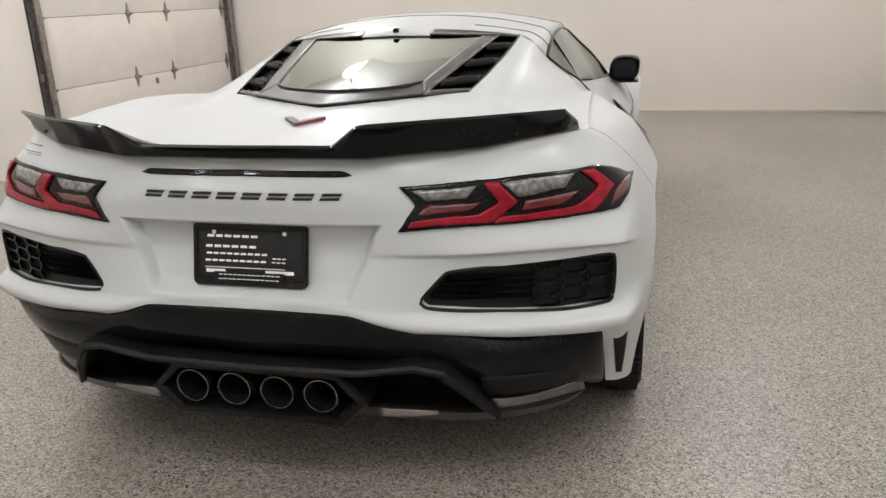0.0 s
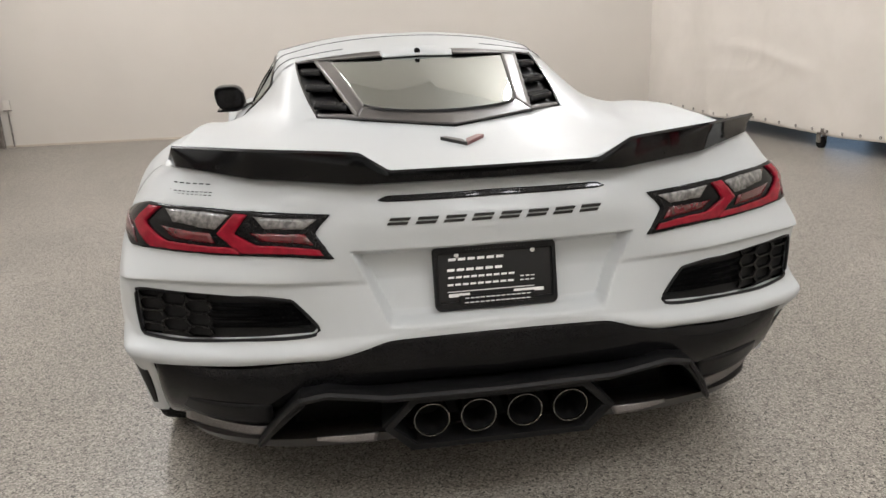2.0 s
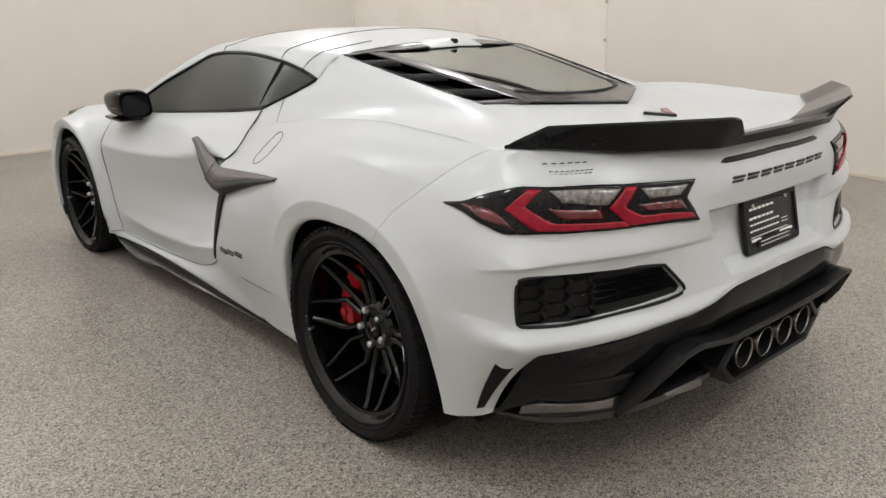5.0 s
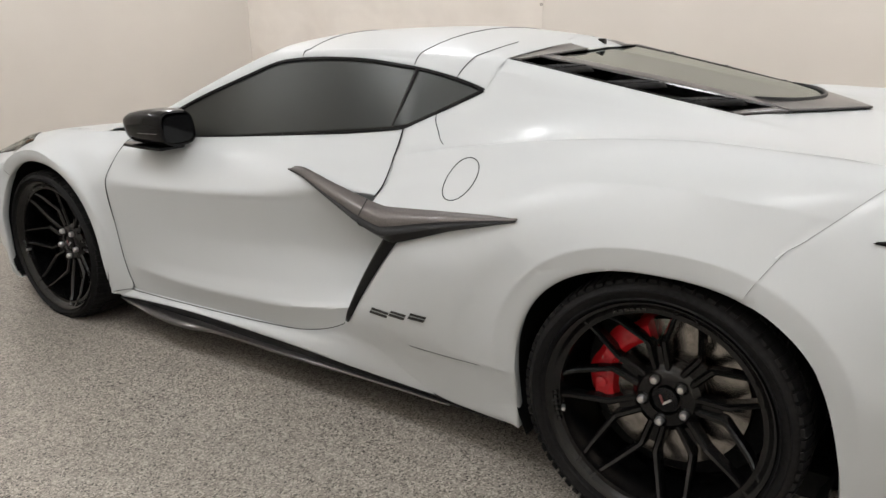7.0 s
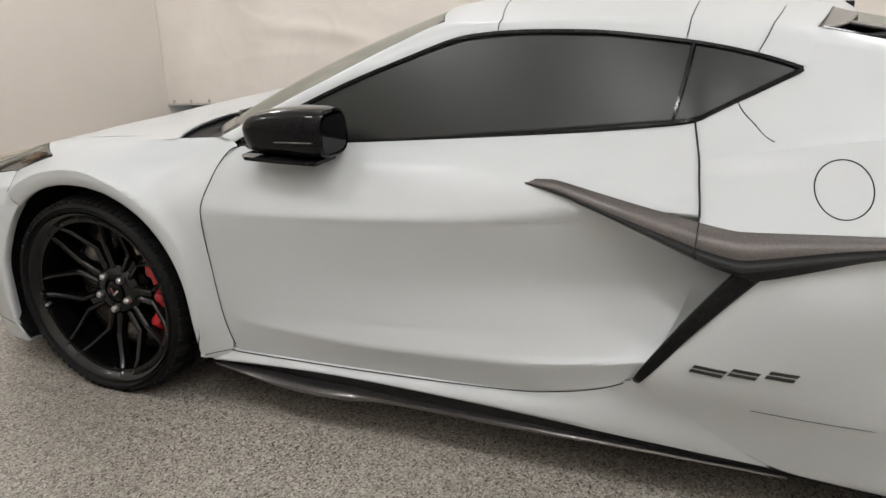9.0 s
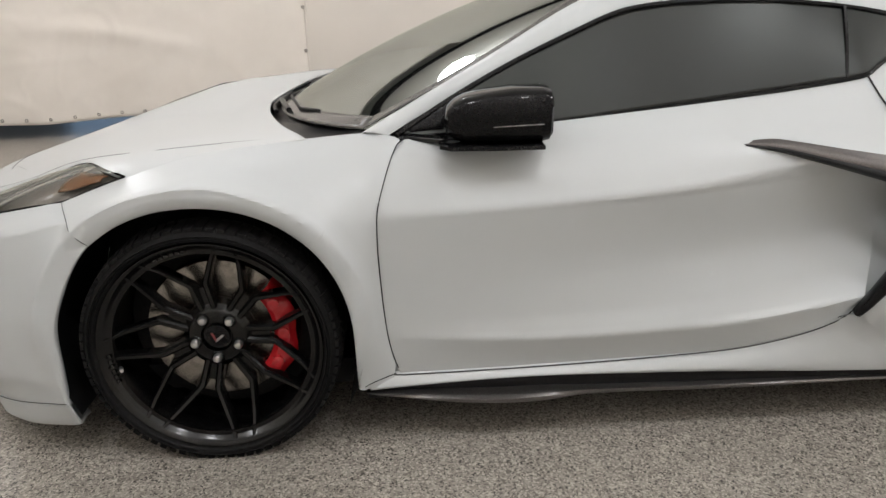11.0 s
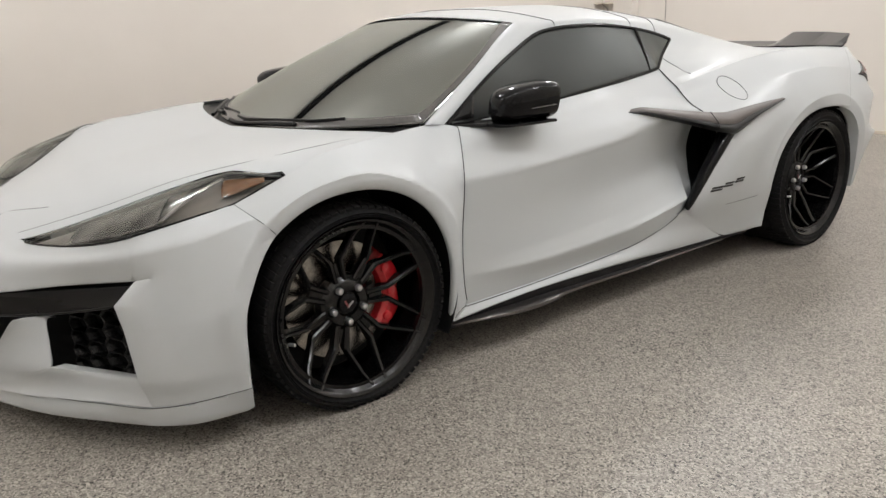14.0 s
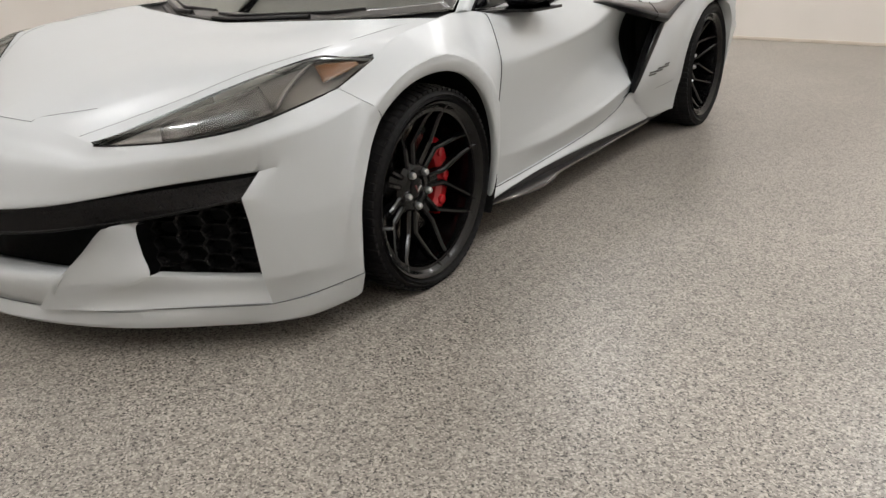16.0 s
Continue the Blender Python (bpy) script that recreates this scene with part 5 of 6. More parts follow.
block("small_bar", -.098, -.003, -.045, .055, .009, .002, INK, writing)
block("small_bar", .085, -.003, -.045, .08, .009, .002, INK, writing)
for k in range(13):
    glyph(-.08 + k * .0135, -.0105, -.059, .010, .014, writing, INK, .001, 0, .001, .17)
for k in range(18):
    glyph(-.075 + k * .009, -.0085, .074, .004, .008, writing, BADGE, .001)
for x in (-.10, .10):
    part("plate_screw", tube(bmesh.new(), [(x, -.006, .058), (x, 0, .058)], .006, 12), CHROME, plate)
part("plate_lamp", box(bmesh.new(), (-.02, -2.20, .786), (.02, -2.165, .80), .005), SATIN, CAR, "small dark plate lamp")
# dealer sticker over the left tail lamp
sticker = part("sticker", box(bmesh.new(), (-.81, -2.0, .9365), (-.808, -1.998, .9375)), DECAL, CAR, "small dark script sticker on white paint")
for row, (n, z, h) in enumerate(((6, .944, .014), (9, .928, .010))):
    for k in range(n):
        w = .80 - .105 * k / n
        turn = -math.degrees(math.atan2(surface(w + .03, z) - surface(w - .03, z), .06))
        glyph(-w, surface(w, z) - .004, z, .0125 if n < 9 else .0085, h, sticker, DECAL, .001, turn, .002, .2)

# black lower fascia, diffuser, exhausts
LOW = [
    [(w, y + .004, z - .002) for w, y, z in FASCIA[-1][:5]] + [(.905, -2.05, .482)],
    [(0, -2.238, .50), (.3, -2.235, .50), (.44, -2.21, .465), (.7, -2.145, .445), (.88, -2.05, .44), (.908, -2.015, .435)],
    [(0, -2.215, .435), (.3, -2.21, .435), (.46, -2.19, .40), (.7, -2.12, .37), (.875, -2.02, .36), (.910, -1.972, .35)],
    [(0, -2.16, .40), (.3, -2.16, .40), (.5, -2.14, .36), (.7, -2.08, .315), (.865, -1.98, .30), (.908, -1.93, .285)],
    [(0, -2.02, .33), (.3, -2.02, .33), (.5, -2.02, .30), (.7, -1.98, .26), (.855, -1.90, .245), (.895, -1.875, .24)],
]
lower = panel("lower_fascia", loft(LOW, 80, 40), BLACK, (0, -1, 0), label="gloss black lower rear fascia")
pair("pocket", loft([[(.60, -2.145, .372), (.74, -2.105, .372), (.865, -2.025, .378)], [(.60, -2.12, .30), (.74, -2.08, .305), (.86, -2.0, .325)]], 16, 6) + np.array([0, -.004, 0]), SATIN, (0, -1, 0), lower, t=0.006)
SHELF = [(0, -2.262, .405), (.3, -2.265, .412), (.455, -2.262, .437), (.527, -2.252, .422), (.60, -2.195, .325), (.65, -2.135, .245)]
g = np.stack([curve(a, 70, True) for a in ([(w * .98, y + .10, z + .012) for w, y, z in SHELF], [(w, y + .006, z + .008) for w, y, z in SHELF], SHELF, [(w * .995, y + .004, z - .010) for w, y, z in SHELF], [(w * .97, y + .10, z - .016) for w, y, z in SHELF])])
diffuser = panel("diffuser", g, SATIN, (0, -1, 0.3), t=0.003, label="satin black diffuser with two downward fins")
pair("fin", loft([[(.52, -2.245, .415), (.527, -2.15, .405)], [(.595, -2.19, .325), (.60, -2.09, .315)], [(.648, -2.135, .247), (.652, -2.0, .24)]], 6, 16), SATIN, (-1, 0, 0), diffuser, t=0.012)
TRAY = np.stack([curve(a, 60) for a in ([(.0, -2.10, .275), (.33, -2.16, .292), (.6, -2.11, .275), (.78, -2.02, .27), (.86, -1.89, .262)], [(.0, -2.13, .262), (.33, -2.19, .278), (.6, -2.14, .262), (.79, -2.045, .258), (.872, -1.90, .25)], [(.0, -2.12, .235), (.33, -2.175, .245), (.6, -2.13, .235), (.785, -2.03, .236), (.865, -1.89, .235)], [(.0, -1.7, .20), (.33, -1.7, .20), (.6, -1.7, .20), (.78, -1.75, .20), (.86, -1.76, .20)])])
panel("tray", TRAY, CARBON, (0, -1, -0.3), diffuser, label="grey-black lower diffuser tray")
pair("tray_panel", loft([[(.325, -2.189, .281), (.40, -2.187, .280), (.49, -2.173, .275)], [(.335, -2.199, .257), (.40, -2.195, .260), (.49, -2.178, .266)]], 12, 5), BLADEGREY, (0, -1, 0.2), diffuser, t=0.006, label="dark grey panel under the diffuser")
pair("tray_panel", loft([[(.615, -2.115, .292), (.74, -2.06, .292), (.855, -1.97, .30)], [(.63, -2.12, .265), (.74, -2.065, .262), (.86, -1.96, .262)]], 12, 5), BLADEGREY, (0, -1, 0.2), diffuser, t=0.006, label="dark grey panel under the diffuser")
HEX = [(-.318, .315), (-.238, .40), (.238, .40), (.318, .315), (.245, .243), (-.245, .243)]
HIN = [(-.285, .316), (-.222, .380), (.222, .380), (.285, .316), (.228, .262), (-.228, .262)]
bm = bmesh.new()
rows = [[(x * k, y, .32 + (z - .32) * k) for x, z in h] for h, k, y in ((HEX, .97, -2.10), (HEX, 1.0, -2.232), (HEX, .985, -2.242), (HIN, 1.02, -2.244), (HIN, 1.0, -2.236), (HIN, .98, -2.12))]
sheet(bm, np.array(rows), wrap=True)
bmesh.ops.recalc_face_normals(bm, faces=bm.faces)
bezel = part("exhaust_bezel", bm, SATIN, CAR, "dark six-sided surround of the four exhaust tips", angle=20)
part("bezel_back", prism(bmesh.new(), [(x, -2.135, z) for x, z in HIN], (0, .01, 0)), CABIN, bezel)
for x in (-.188, -.063, .063, .188):
    tip = part("exhaust_tip", lathe(bmesh.new(), [(.13, .046), (.0, .049), (-.003, .0475), (-.003, .0455), (.0, .044), (.16, .040)], 40), TITAN, bezel, "round dark steel exhaust tip")
    tip.matrix_basis = pose(x, -2.243, .33, 0, 0, 90)
    part("liner", lathe(bmesh.new(), [(.002, .0438), (.15, .0395)], 40), CABIN, bezel).matrix_basis = pose(x, -2.243, .33, 0, 0, 90)
    part("pipe_end", lathe(bmesh.new(), [(.15, .0), (.15, .042), (.155, .042), (.155, 0)], 24), CABIN, bezel).matrix_basis = pose(x, -2.243, .33, 0, 0, 90)

# headlamps: cover lens over a dark bowl with a silver blade and an amber reflector
HL_UP = [EDGE[0], EDGE[1], EDGE[2], EDGE[3], (.84, 1.597, .771), EDGE[4]]
HL_LOW = [(.41, 2.158, .585), (.55, 2.12, .597), (.68, 2.073, .614), (.78, 2.015, .634), (.845, 1.965, .656), (.875, 1.90, .673), (.888, 1.79, .692), (.885, 1.70, .704), (.89, 1.62, .735), EDGE[4]]
HL = np.stack([curve(HL_UP, 60, True), curve(HL_UP, 60, True) * .5 + curve(HL_LOW, 60) * .5 + (.012, .014, .012), curve(HL_LOW, 60)])
HLG = np.stack([curve(HL[:, j], 16) for j in range(60)], 1)
HEAD = pair("headlamp", HLG + np.array([-.012, -.012, -.022]), BED, (-.5, .5, 1), t=0.004, label="swept dark headlamp with amber corner under a clear cover")
pair("cover_lens", HLG + np.array([0, 0, .003]), COVERLENS, (-.5, .5, 1), HEAD, t=0)
pair("silver_bowl", HLG[3:14, 14:35] + np.array([-.006, -.006, -.012]), BOWL, (-.5, .5, 1), HEAD, t=0.004)
pair("amber_reflector", HLG[3:12, 46:56] + np.array([-.005, -.004, -.010]), AMBER, (-.5, .5, 1), HEAD, t=0.004)
pair("light_blade", np.array([[HLG[r, int(45 - .95 * (r - 2)) + d] for d in (0, 1)] for r in range(2, 14)]) + np.array([-.004, -.004, -.006]), SILVER, (-.5, .5, 1), HEAD, t=0.006)
for a in (HL_UP, HL_LOW):
    groove(a, r=0.003, mat=BLACK, name="lamp_seal", n=60)
groove([tuple(FF[k, 0]) for k in (43, 37, 31, 25, 19, 12, 6)], r=0.0009)
def on_hood(w, y):
    k = np.argmin((HG[..., 0] - w) ** 2 + (HG[..., 1] - y) ** 2)
    return (w, y, float(HG[..., 2].ravel()[k]) + .0008)


groove([(0, 2.197, .6345), (.08, 2.190, .632), (.155, 2.176, .6278)], r=0.0007)
groove([(.155, 2.176, .6278), on_hood(.157, 2.155), on_hood(.20, 2.125), on_hood(.25, 2.095), on_hood(.30, 2.06)], r=0.0006)
groove([(.36, 2.165, .607), (.50, 1.95, .675), (.63, 1.78, .744), (.72, 1.66, .780), (.76, 1.5, .802), (.77, 1.25, .823), (.775, 1.13, .828)], r=0.0005)
groove(SPLIT_TOP, r=0.0009)

# front grille: black bar, mesh insert, white vane
grille = panel("front_grille", loft([[(0, 2.36, .44), (.22, 2.31, .44), (.40, 2.225, .455), (.64, 2.085, .50), (.875, 1.94, .545)], [(0, 2.26, .30), (.22, 2.21, .30), (.40, 2.11, .30), (.64, 1.96, .30), (.89, 1.86, .30)], [(0, 2.26, .16), (.22, 2.21, .16), (.40, 2.11, .16), (.64, 1.96, .16), (.89, 1.86, .16)]], 60, 20), CABIN, (0, 1, 0), label="black front grille with honeycomb mesh")
BAR = [[(0, 2.388, .43), (.22, 2.338, .435), (.40, 2.251, .452), (.60, 2.128, .482), (.84, 1.992, .52)], [(0, 2.392, .40), (.22, 2.342, .405), (.40, 2.255, .42), (.60, 2.135, .445), (.84, 2.0, .49)], [(0, 2.385, .352), (.22, 2.338, .358), (.40, 2.25, .377), (.60, 2.135, .41), (.84, 2.015, .472)], [(0, 2.33, .345), (.22, 2.29, .35), (.40, 2.21, .37), (.60, 2.10, .404), (.84, 1.99, .468)]]
panel("grille_bar", loft(BAR, 50, 18), BLACK, (0, 1, 0), grille, label="gloss black grille bar")


def mesh_cell(side, w, z, wide, high):
    """One flat-topped honeycomb cell of the grille, a ring with depth that follows the bumper's sweep."""
    def at(a, b, k, back):
        q = min(w + a * wide * k, .862)
        return (side * q, float(np.interp(q, [.52, .845], [2.098, 1.952])) - back, z + b * high * k)
    six = [(-.5, 0), (-.33, .5), (.33, .5), (.5, 0), (.33, -.5), (-.33, -.5)]
    bm = bmesh.new()
    sheet(bm, np.array([[at(a, b, k, back) for a, b in six] for k, back in ((1.0, .03), (1.0, .002), (.97, 0), (.9, 0), (.86, .004), (.84, .03))]), wrap=True)
    bmesh.ops.recalc_face_normals(bm, faces=bm.faces)
    return part("mesh_cell", bm, MESH, grille, angle=20)


for side in (-1, 1):
    for c in range(5):
        for r in range(6):
            w, z = .553 + .0705 * c, .216 + .044 * r + .022 * (c % 2)
            if z < .30 + .30 * (w - .5) + .09:
                mesh_cell(side, w, z, .086, .044)
pair("white_vane", loft([[(.30, 2.345, .150), (.34, 2.33, .150), (.38, 2.308, .152)], [(.34, 2.335, .20), (.40, 2.30, .20), (.475, 2.252, .20)], [(.385, 2.312, .254), (.49, 2.25, .25), (.588, 2.182, .25)], [(.45, 2.278, .32), (.51, 2.22, .315), (.557, 2.168, .31)], [(.508, 2.245, .385), (.522, 2.20, .382), (.535, 2.158, .378)], [(.508, 2.21, .39), (.522, 2.17, .388), (.535, 2.13, .384)]], 24, 40), WHITE, (-0.6, 1, 0.3), grille, label="white painted vane beside the grille")
pair("vane_floor", loft([[(.37, 2.313, .151), (.5, 2.24, .150), (.7, 2.088, .152), (.850, 1.982, .156)], [(.472, 2.254, .20), (.60, 2.150, .185), (.74, 2.042, .182), (.868, 1.955, .184)], [(.586, 2.184, .25), (.625, 2.140, .241), (.68, 2.083, .232), (.75, 2.025, .226), (.872, 1.935, .224)], [(.586, 2.14, .25), (.66, 2.06, .234), (.75, 1.985, .225), (.872, 1.90, .224)]], 30, 16), WHITE, (0, .5, 1), grille)
panel("grille_lip", np.stack([curve([(w, y + .004, z + d) for w, y, z in BAR[2]], 50) for d in (.004, -.004)]), BLACK, (0, 1, 0), grille, t=0.012)
panel("lower_lip", loft([[(0, 2.372, .145), (.15, 2.352, .145), (.33, 2.318, .15)], [(0, 2.39, .235), (.2, 2.365, .24), (.39, 2.312, .252)], [(0, 2.30, .24), (.2, 2.27, .245), (.39, 2.24, .254)]], 20, 10), WHITE, (0, 1, 0.3), grille)
# side blades and their air intakes
g = np.stack([curve(a, 70, False) * .35 + curve(a, 70, True) * .65 for a in (
    [(.85, -.01, .802), (.872, -.10, .813), (.92, -.27, .79), (.965, -.45, .766), (.985, -.53, .76), (.985, -.72, .772), (.995, -.975, .790)],
    [(.867, -.015, .799), (.899, -.10, .799), (.958, -.27, .769), (1.007, -.45, .741), (1.024, -.53, .735), (1.016, -.72, .764), (1.012, -.975, .787)],
    [(.868, -.015, .796), (.902, -.12, .785), (.965, -.29, .745), (1.018, -.46, .70), (1.035, -.55, .685), (1.026, -.76, .738), (1.013, -.975, .782)],
    [(.862, -.02, .794), (.89, -.13, .775), (.945, -.30, .73), (1.0, -.48, .68), (1.02, -.58, .665), (1.010, -.78, .729), (1.008, -.968, .778)],
    [(.85, -.02, .795), (.86, -.13, .775), (.89, -.30, .735), (.93, -.48, .69), (.95, -.58, .68), (.96, -.76, .732), (.985, -.96, .779)])])
g[1] = g[1] * .45 + g[2] * .55 + np.array([-.002, 0, .002])
BLADE = pair("side_blade", g[:2], BLADETOP, (-0.6, 0, 1), t=0.004, label="brown-black boomerang trim over the air intake")
pair("blade_face", g[1:], SATIN, (-1, 0, 0.3), BLADE, t=0.004, label="matt black lower face")
j = int(np.argmin(np.abs(g[0, :, 1] + .447)))
groove([tuple(p) for p in g[:4, j] + np.array([.002, 0, .002])], r=.0016, n=24)
pair("blade_leg", loft([[(.95, -.555, .685), (.945, -.45, .54), (.94, -.365, .405), (.94, -.335, .362)], [(.998, -.548, .69), (.984, -.44, .54), (.966, -.352, .40), (.957, -.33, .355)], [(1.012, -.555, .685), (.995, -.448, .535), (.973, -.358, .395), (.962, -.333, .352)], [(1.01, -.59, .668), (.993, -.47, .52), (.972, -.372, .383), (.962, -.345, .348)]], 30, 12), BLACK, (-1, 0.6, 0), BLADE, t=0.006)
CHEEK_IN = loft([[(.855, -.448, .727), (.80, -.44, .58), (.86, -.41, .48), (.925, -.37, .41), (.926, -.30, .33)], [(.825, -.55, .72), (.785, -.54, .59), (.82, -.52, .49), (.885, -.46, .42), (.93, -.37, .35)], [(.80, -.66, .71), (.78, -.66, .60), (.80, -.64, .50), (.85, -.56, .43), (.92, -.46, .36)]], 30, 16) + np.array([-.003, 0, 0])
pair("duct_cheek", CHEEK_IN[:9], WHITE, (-1, 0, 0), label="white cheek of the air intake")
# the cheek's rear rows are coloured black for the shade deep in the intake
pair("duct_wall", CHEEK_IN[8:], CABIN, (-1, 0, 0), label="rear of the air intake cheek, coloured black for shade")
pair("intake_duct", loft([[(.80, -.62, .735), (.775, -.62, .58), (.79, -.60, .49), (.85, -.55, .40)], [(.79, -.68, .735), (.77, -.68, .58), (.79, -.66, .48), (.84, -.60, .38)], [(.80, -.80, .735), (.78, -.80, .60), (.80, -.78, .48), (.86, -.65, .38)], [(.95, -.80, .735), (.95, -.78, .60), (.95, -.70, .48), (.945, -.56, .40)], [(.96, -.62, .70), (.96, -.55, .58), (.95, -.47, .48), (.94, -.37, .385)]], 16, 24), CABIN, (-1, 0, 0), t=0, label="dark air intake duct")
def on_fender(y, z, lift=0.0):
    d = (QF[8:, :, 1] - y) ** 2 + (QF[8:, :, 2] - z) ** 2
    k = np.argpartition(d.ravel(), 6)[:6]
    q = 1 / (d.ravel()[k] + 1e-7)
    return float((QF[8:, :, 0].ravel()[k] * q).sum() / q.sum()) + lift


for side in (-1, 1):
    mark = part("side_script", box(bmesh.new(), (side * on_fender(-.58, .44) - .001, -.581, .439), (side * on_fender(-.58, .44) + .001, -.579, .441)), BADGE, CAR, "row of dark metal script blocks on the flank")
    for k in range(3):
        y, z = -.500 - .077 * k, .426 + .011 * k
        turn = math.degrees(math.atan2(on_fender(y - .03, z) - on_fender(y + .03, z), .06))
        glyph(side * on_fender(y, z, .003), y, z, .072 if k == 0 else .058, .019, mark, BADGE, .006, 90 * side + turn * side, .006 * -side, .38)
groove([(on_fender(y, z, .0005), y, z) for y, z in ((-.60, .336), (-.75, .337), (-.94, .342))], r=0.0007)

# door mirrors
for side in (-1, 1):
    bm = bmesh.new()
    rings = []
    for y, c, sx, sz in ((.742, .918, .022, .018), (.737, .916, .040, .033), (.720, .911, .057, .047), (.695, .907, .068, .056), (.65, .904, .075, .061), (.58, .903, .080, .066), (.51, .903, .080, .066), (.492, .903, .076, .062), (.487, .903, .068, .055)):
        ring = []
        for k in range(28):
            a = 2 * math.pi * k / 28
            px, pz = math.copysign(abs(math.cos(a)) ** .62, math.cos(a)), math.copysign(abs(math.sin(a)) ** .62, math.sin(a))
            ring.append((c + sx * px + .010 * pz, y, .898 - max(0, y - .6) * .07 + sz * pz * (1 + .06 * (pz > 0))))
        rings.append(ring)
    sheet(bm, side_of(np.array(rings), side), wrap=True)
    bm.verts.ensure_lookup_table()
    bm.faces.new([bm.verts[k] for k in range(28)])
    bmesh.ops.recalc_face_normals(bm, faces=bm.faces)
    mirror = part("door_mirror", bm, BLACK, DOORS[side], "gloss black door mirror")
    part("mirror_glass", prism(bmesh.new(), [(side * (.903 + .064 * math.copysign(abs(math.cos(a)) ** .55, math.cos(a))), .4862, .898 + .050 * math.copysign(abs(math.sin(a)) ** .55, math.sin(a))) for a in np.linspace(0, 2 * np.pi, 28, endpoint=False)], (0, .004, 0)), BLACK, mirror)
    bm = bmesh.new()
    sheet(bm, side_of(loft([[(.80, .845, .838), (.84, .755, .838), (.89, .67, .838)], [(.81, .865, .828), (.86, .775, .825), (.915, .68, .828)], [(.81, .80, .818), (.86, .69, .816), (.915, .58, .824)], [(.80, .76, .832), (.84, .67, .834), (.89, .57, .836)]], 14, 10), side), wrap=False)
    bmesh.ops.recalc_face_normals(bm, faces=bm.faces)
    thick(part("mirror_arm", bm, BLACK, mirror), 0.006)
    lip = [(.862, .735), (.885, .757), (.945, .757), (.972, .73), (.981, .62), (.978, .505), (.87, .505), (.85, .60)]
    part("mirror_lip", prism(bmesh.new(), [(side * w, y, .834) for w, y in lip], (0, 0, -.010), .003), BLACK, mirror, "thin black lip under the mirror")
    part("mirror_trim", tube(bmesh.new(), side_of([(.980, .51, .885), (.981, .60, .882), (.966, .68, .876)], side), .0016, 6), CLEARLENS, mirror)

# dark cabin, floor pan and wheel housings close the shell
for side in (-1, 1):
    seat = bmesh.new()
    box(seat, (side * .16, -.10, .35), (side * .62, .45, .50), .04)
    box(seat, (side * .17, -.32, .45), (side * .61, -.12, .98), .05)
    box(seat, (side * .27, -.34, .95), (side * .51, -.18, 1.10), .04)
    part("seat", seat, CABIN, CAR, "black bucket seat")
dash = box(bmesh.new(), (-.70, .55, .55), (.70, .98, .80), .06)
part("dashboard", dash, CABIN, CAR)
part("steering_wheel", tube(bmesh.new(), [(-.38 + .18 * math.cos(a), .42 + .05 * math.sin(a), .80 + .17 * math.sin(a)) for a in np.linspace(0, 2 * np.pi, 28, endpoint=False)], .016, 8, close=True), CABIN, CAR)
bm = bmesh.new()
box(bm, (-.80, -1.75, .125), (.80, 1.95, .20))
box(bm, (-.64, -.55, .20), (.64, -.42, .88))
box(bm, (-.55, -2.0, .20), (.55, -.45, .90))
part("floor_pan", bm, CABIN, CAR, "black underbody")
for (cy, cz), r in ((FRONT, .40), (REAR, .415)):
    for side in (-1, 1):
        g = np.array([[(w, cy + r * math.cos(a), max(cz + r * math.sin(a), .14)) for a in np.linspace(-.5, math.pi + .5, 30)] for w in (.965, .55)])
        bm = bmesh.new()
        sheet(bm, side_of(g, side))
        back = [(side * .55, cy + r * math.cos(a), cz + r * math.sin(a)) for a in np.linspace(0, 2 * math.pi, 30, endpoint=False)]
        prism(bm, back, (side * -.02, 0, 0))
        part("wheel_housing", bm, CABIN, CAR)

for ob in bpy.data.objects:
    if ob.name.split(".")[0] in ("white_vane", "vane_floor", "duct_cheek"):
        for m in ob.modifiers:
            m.use_rim = False


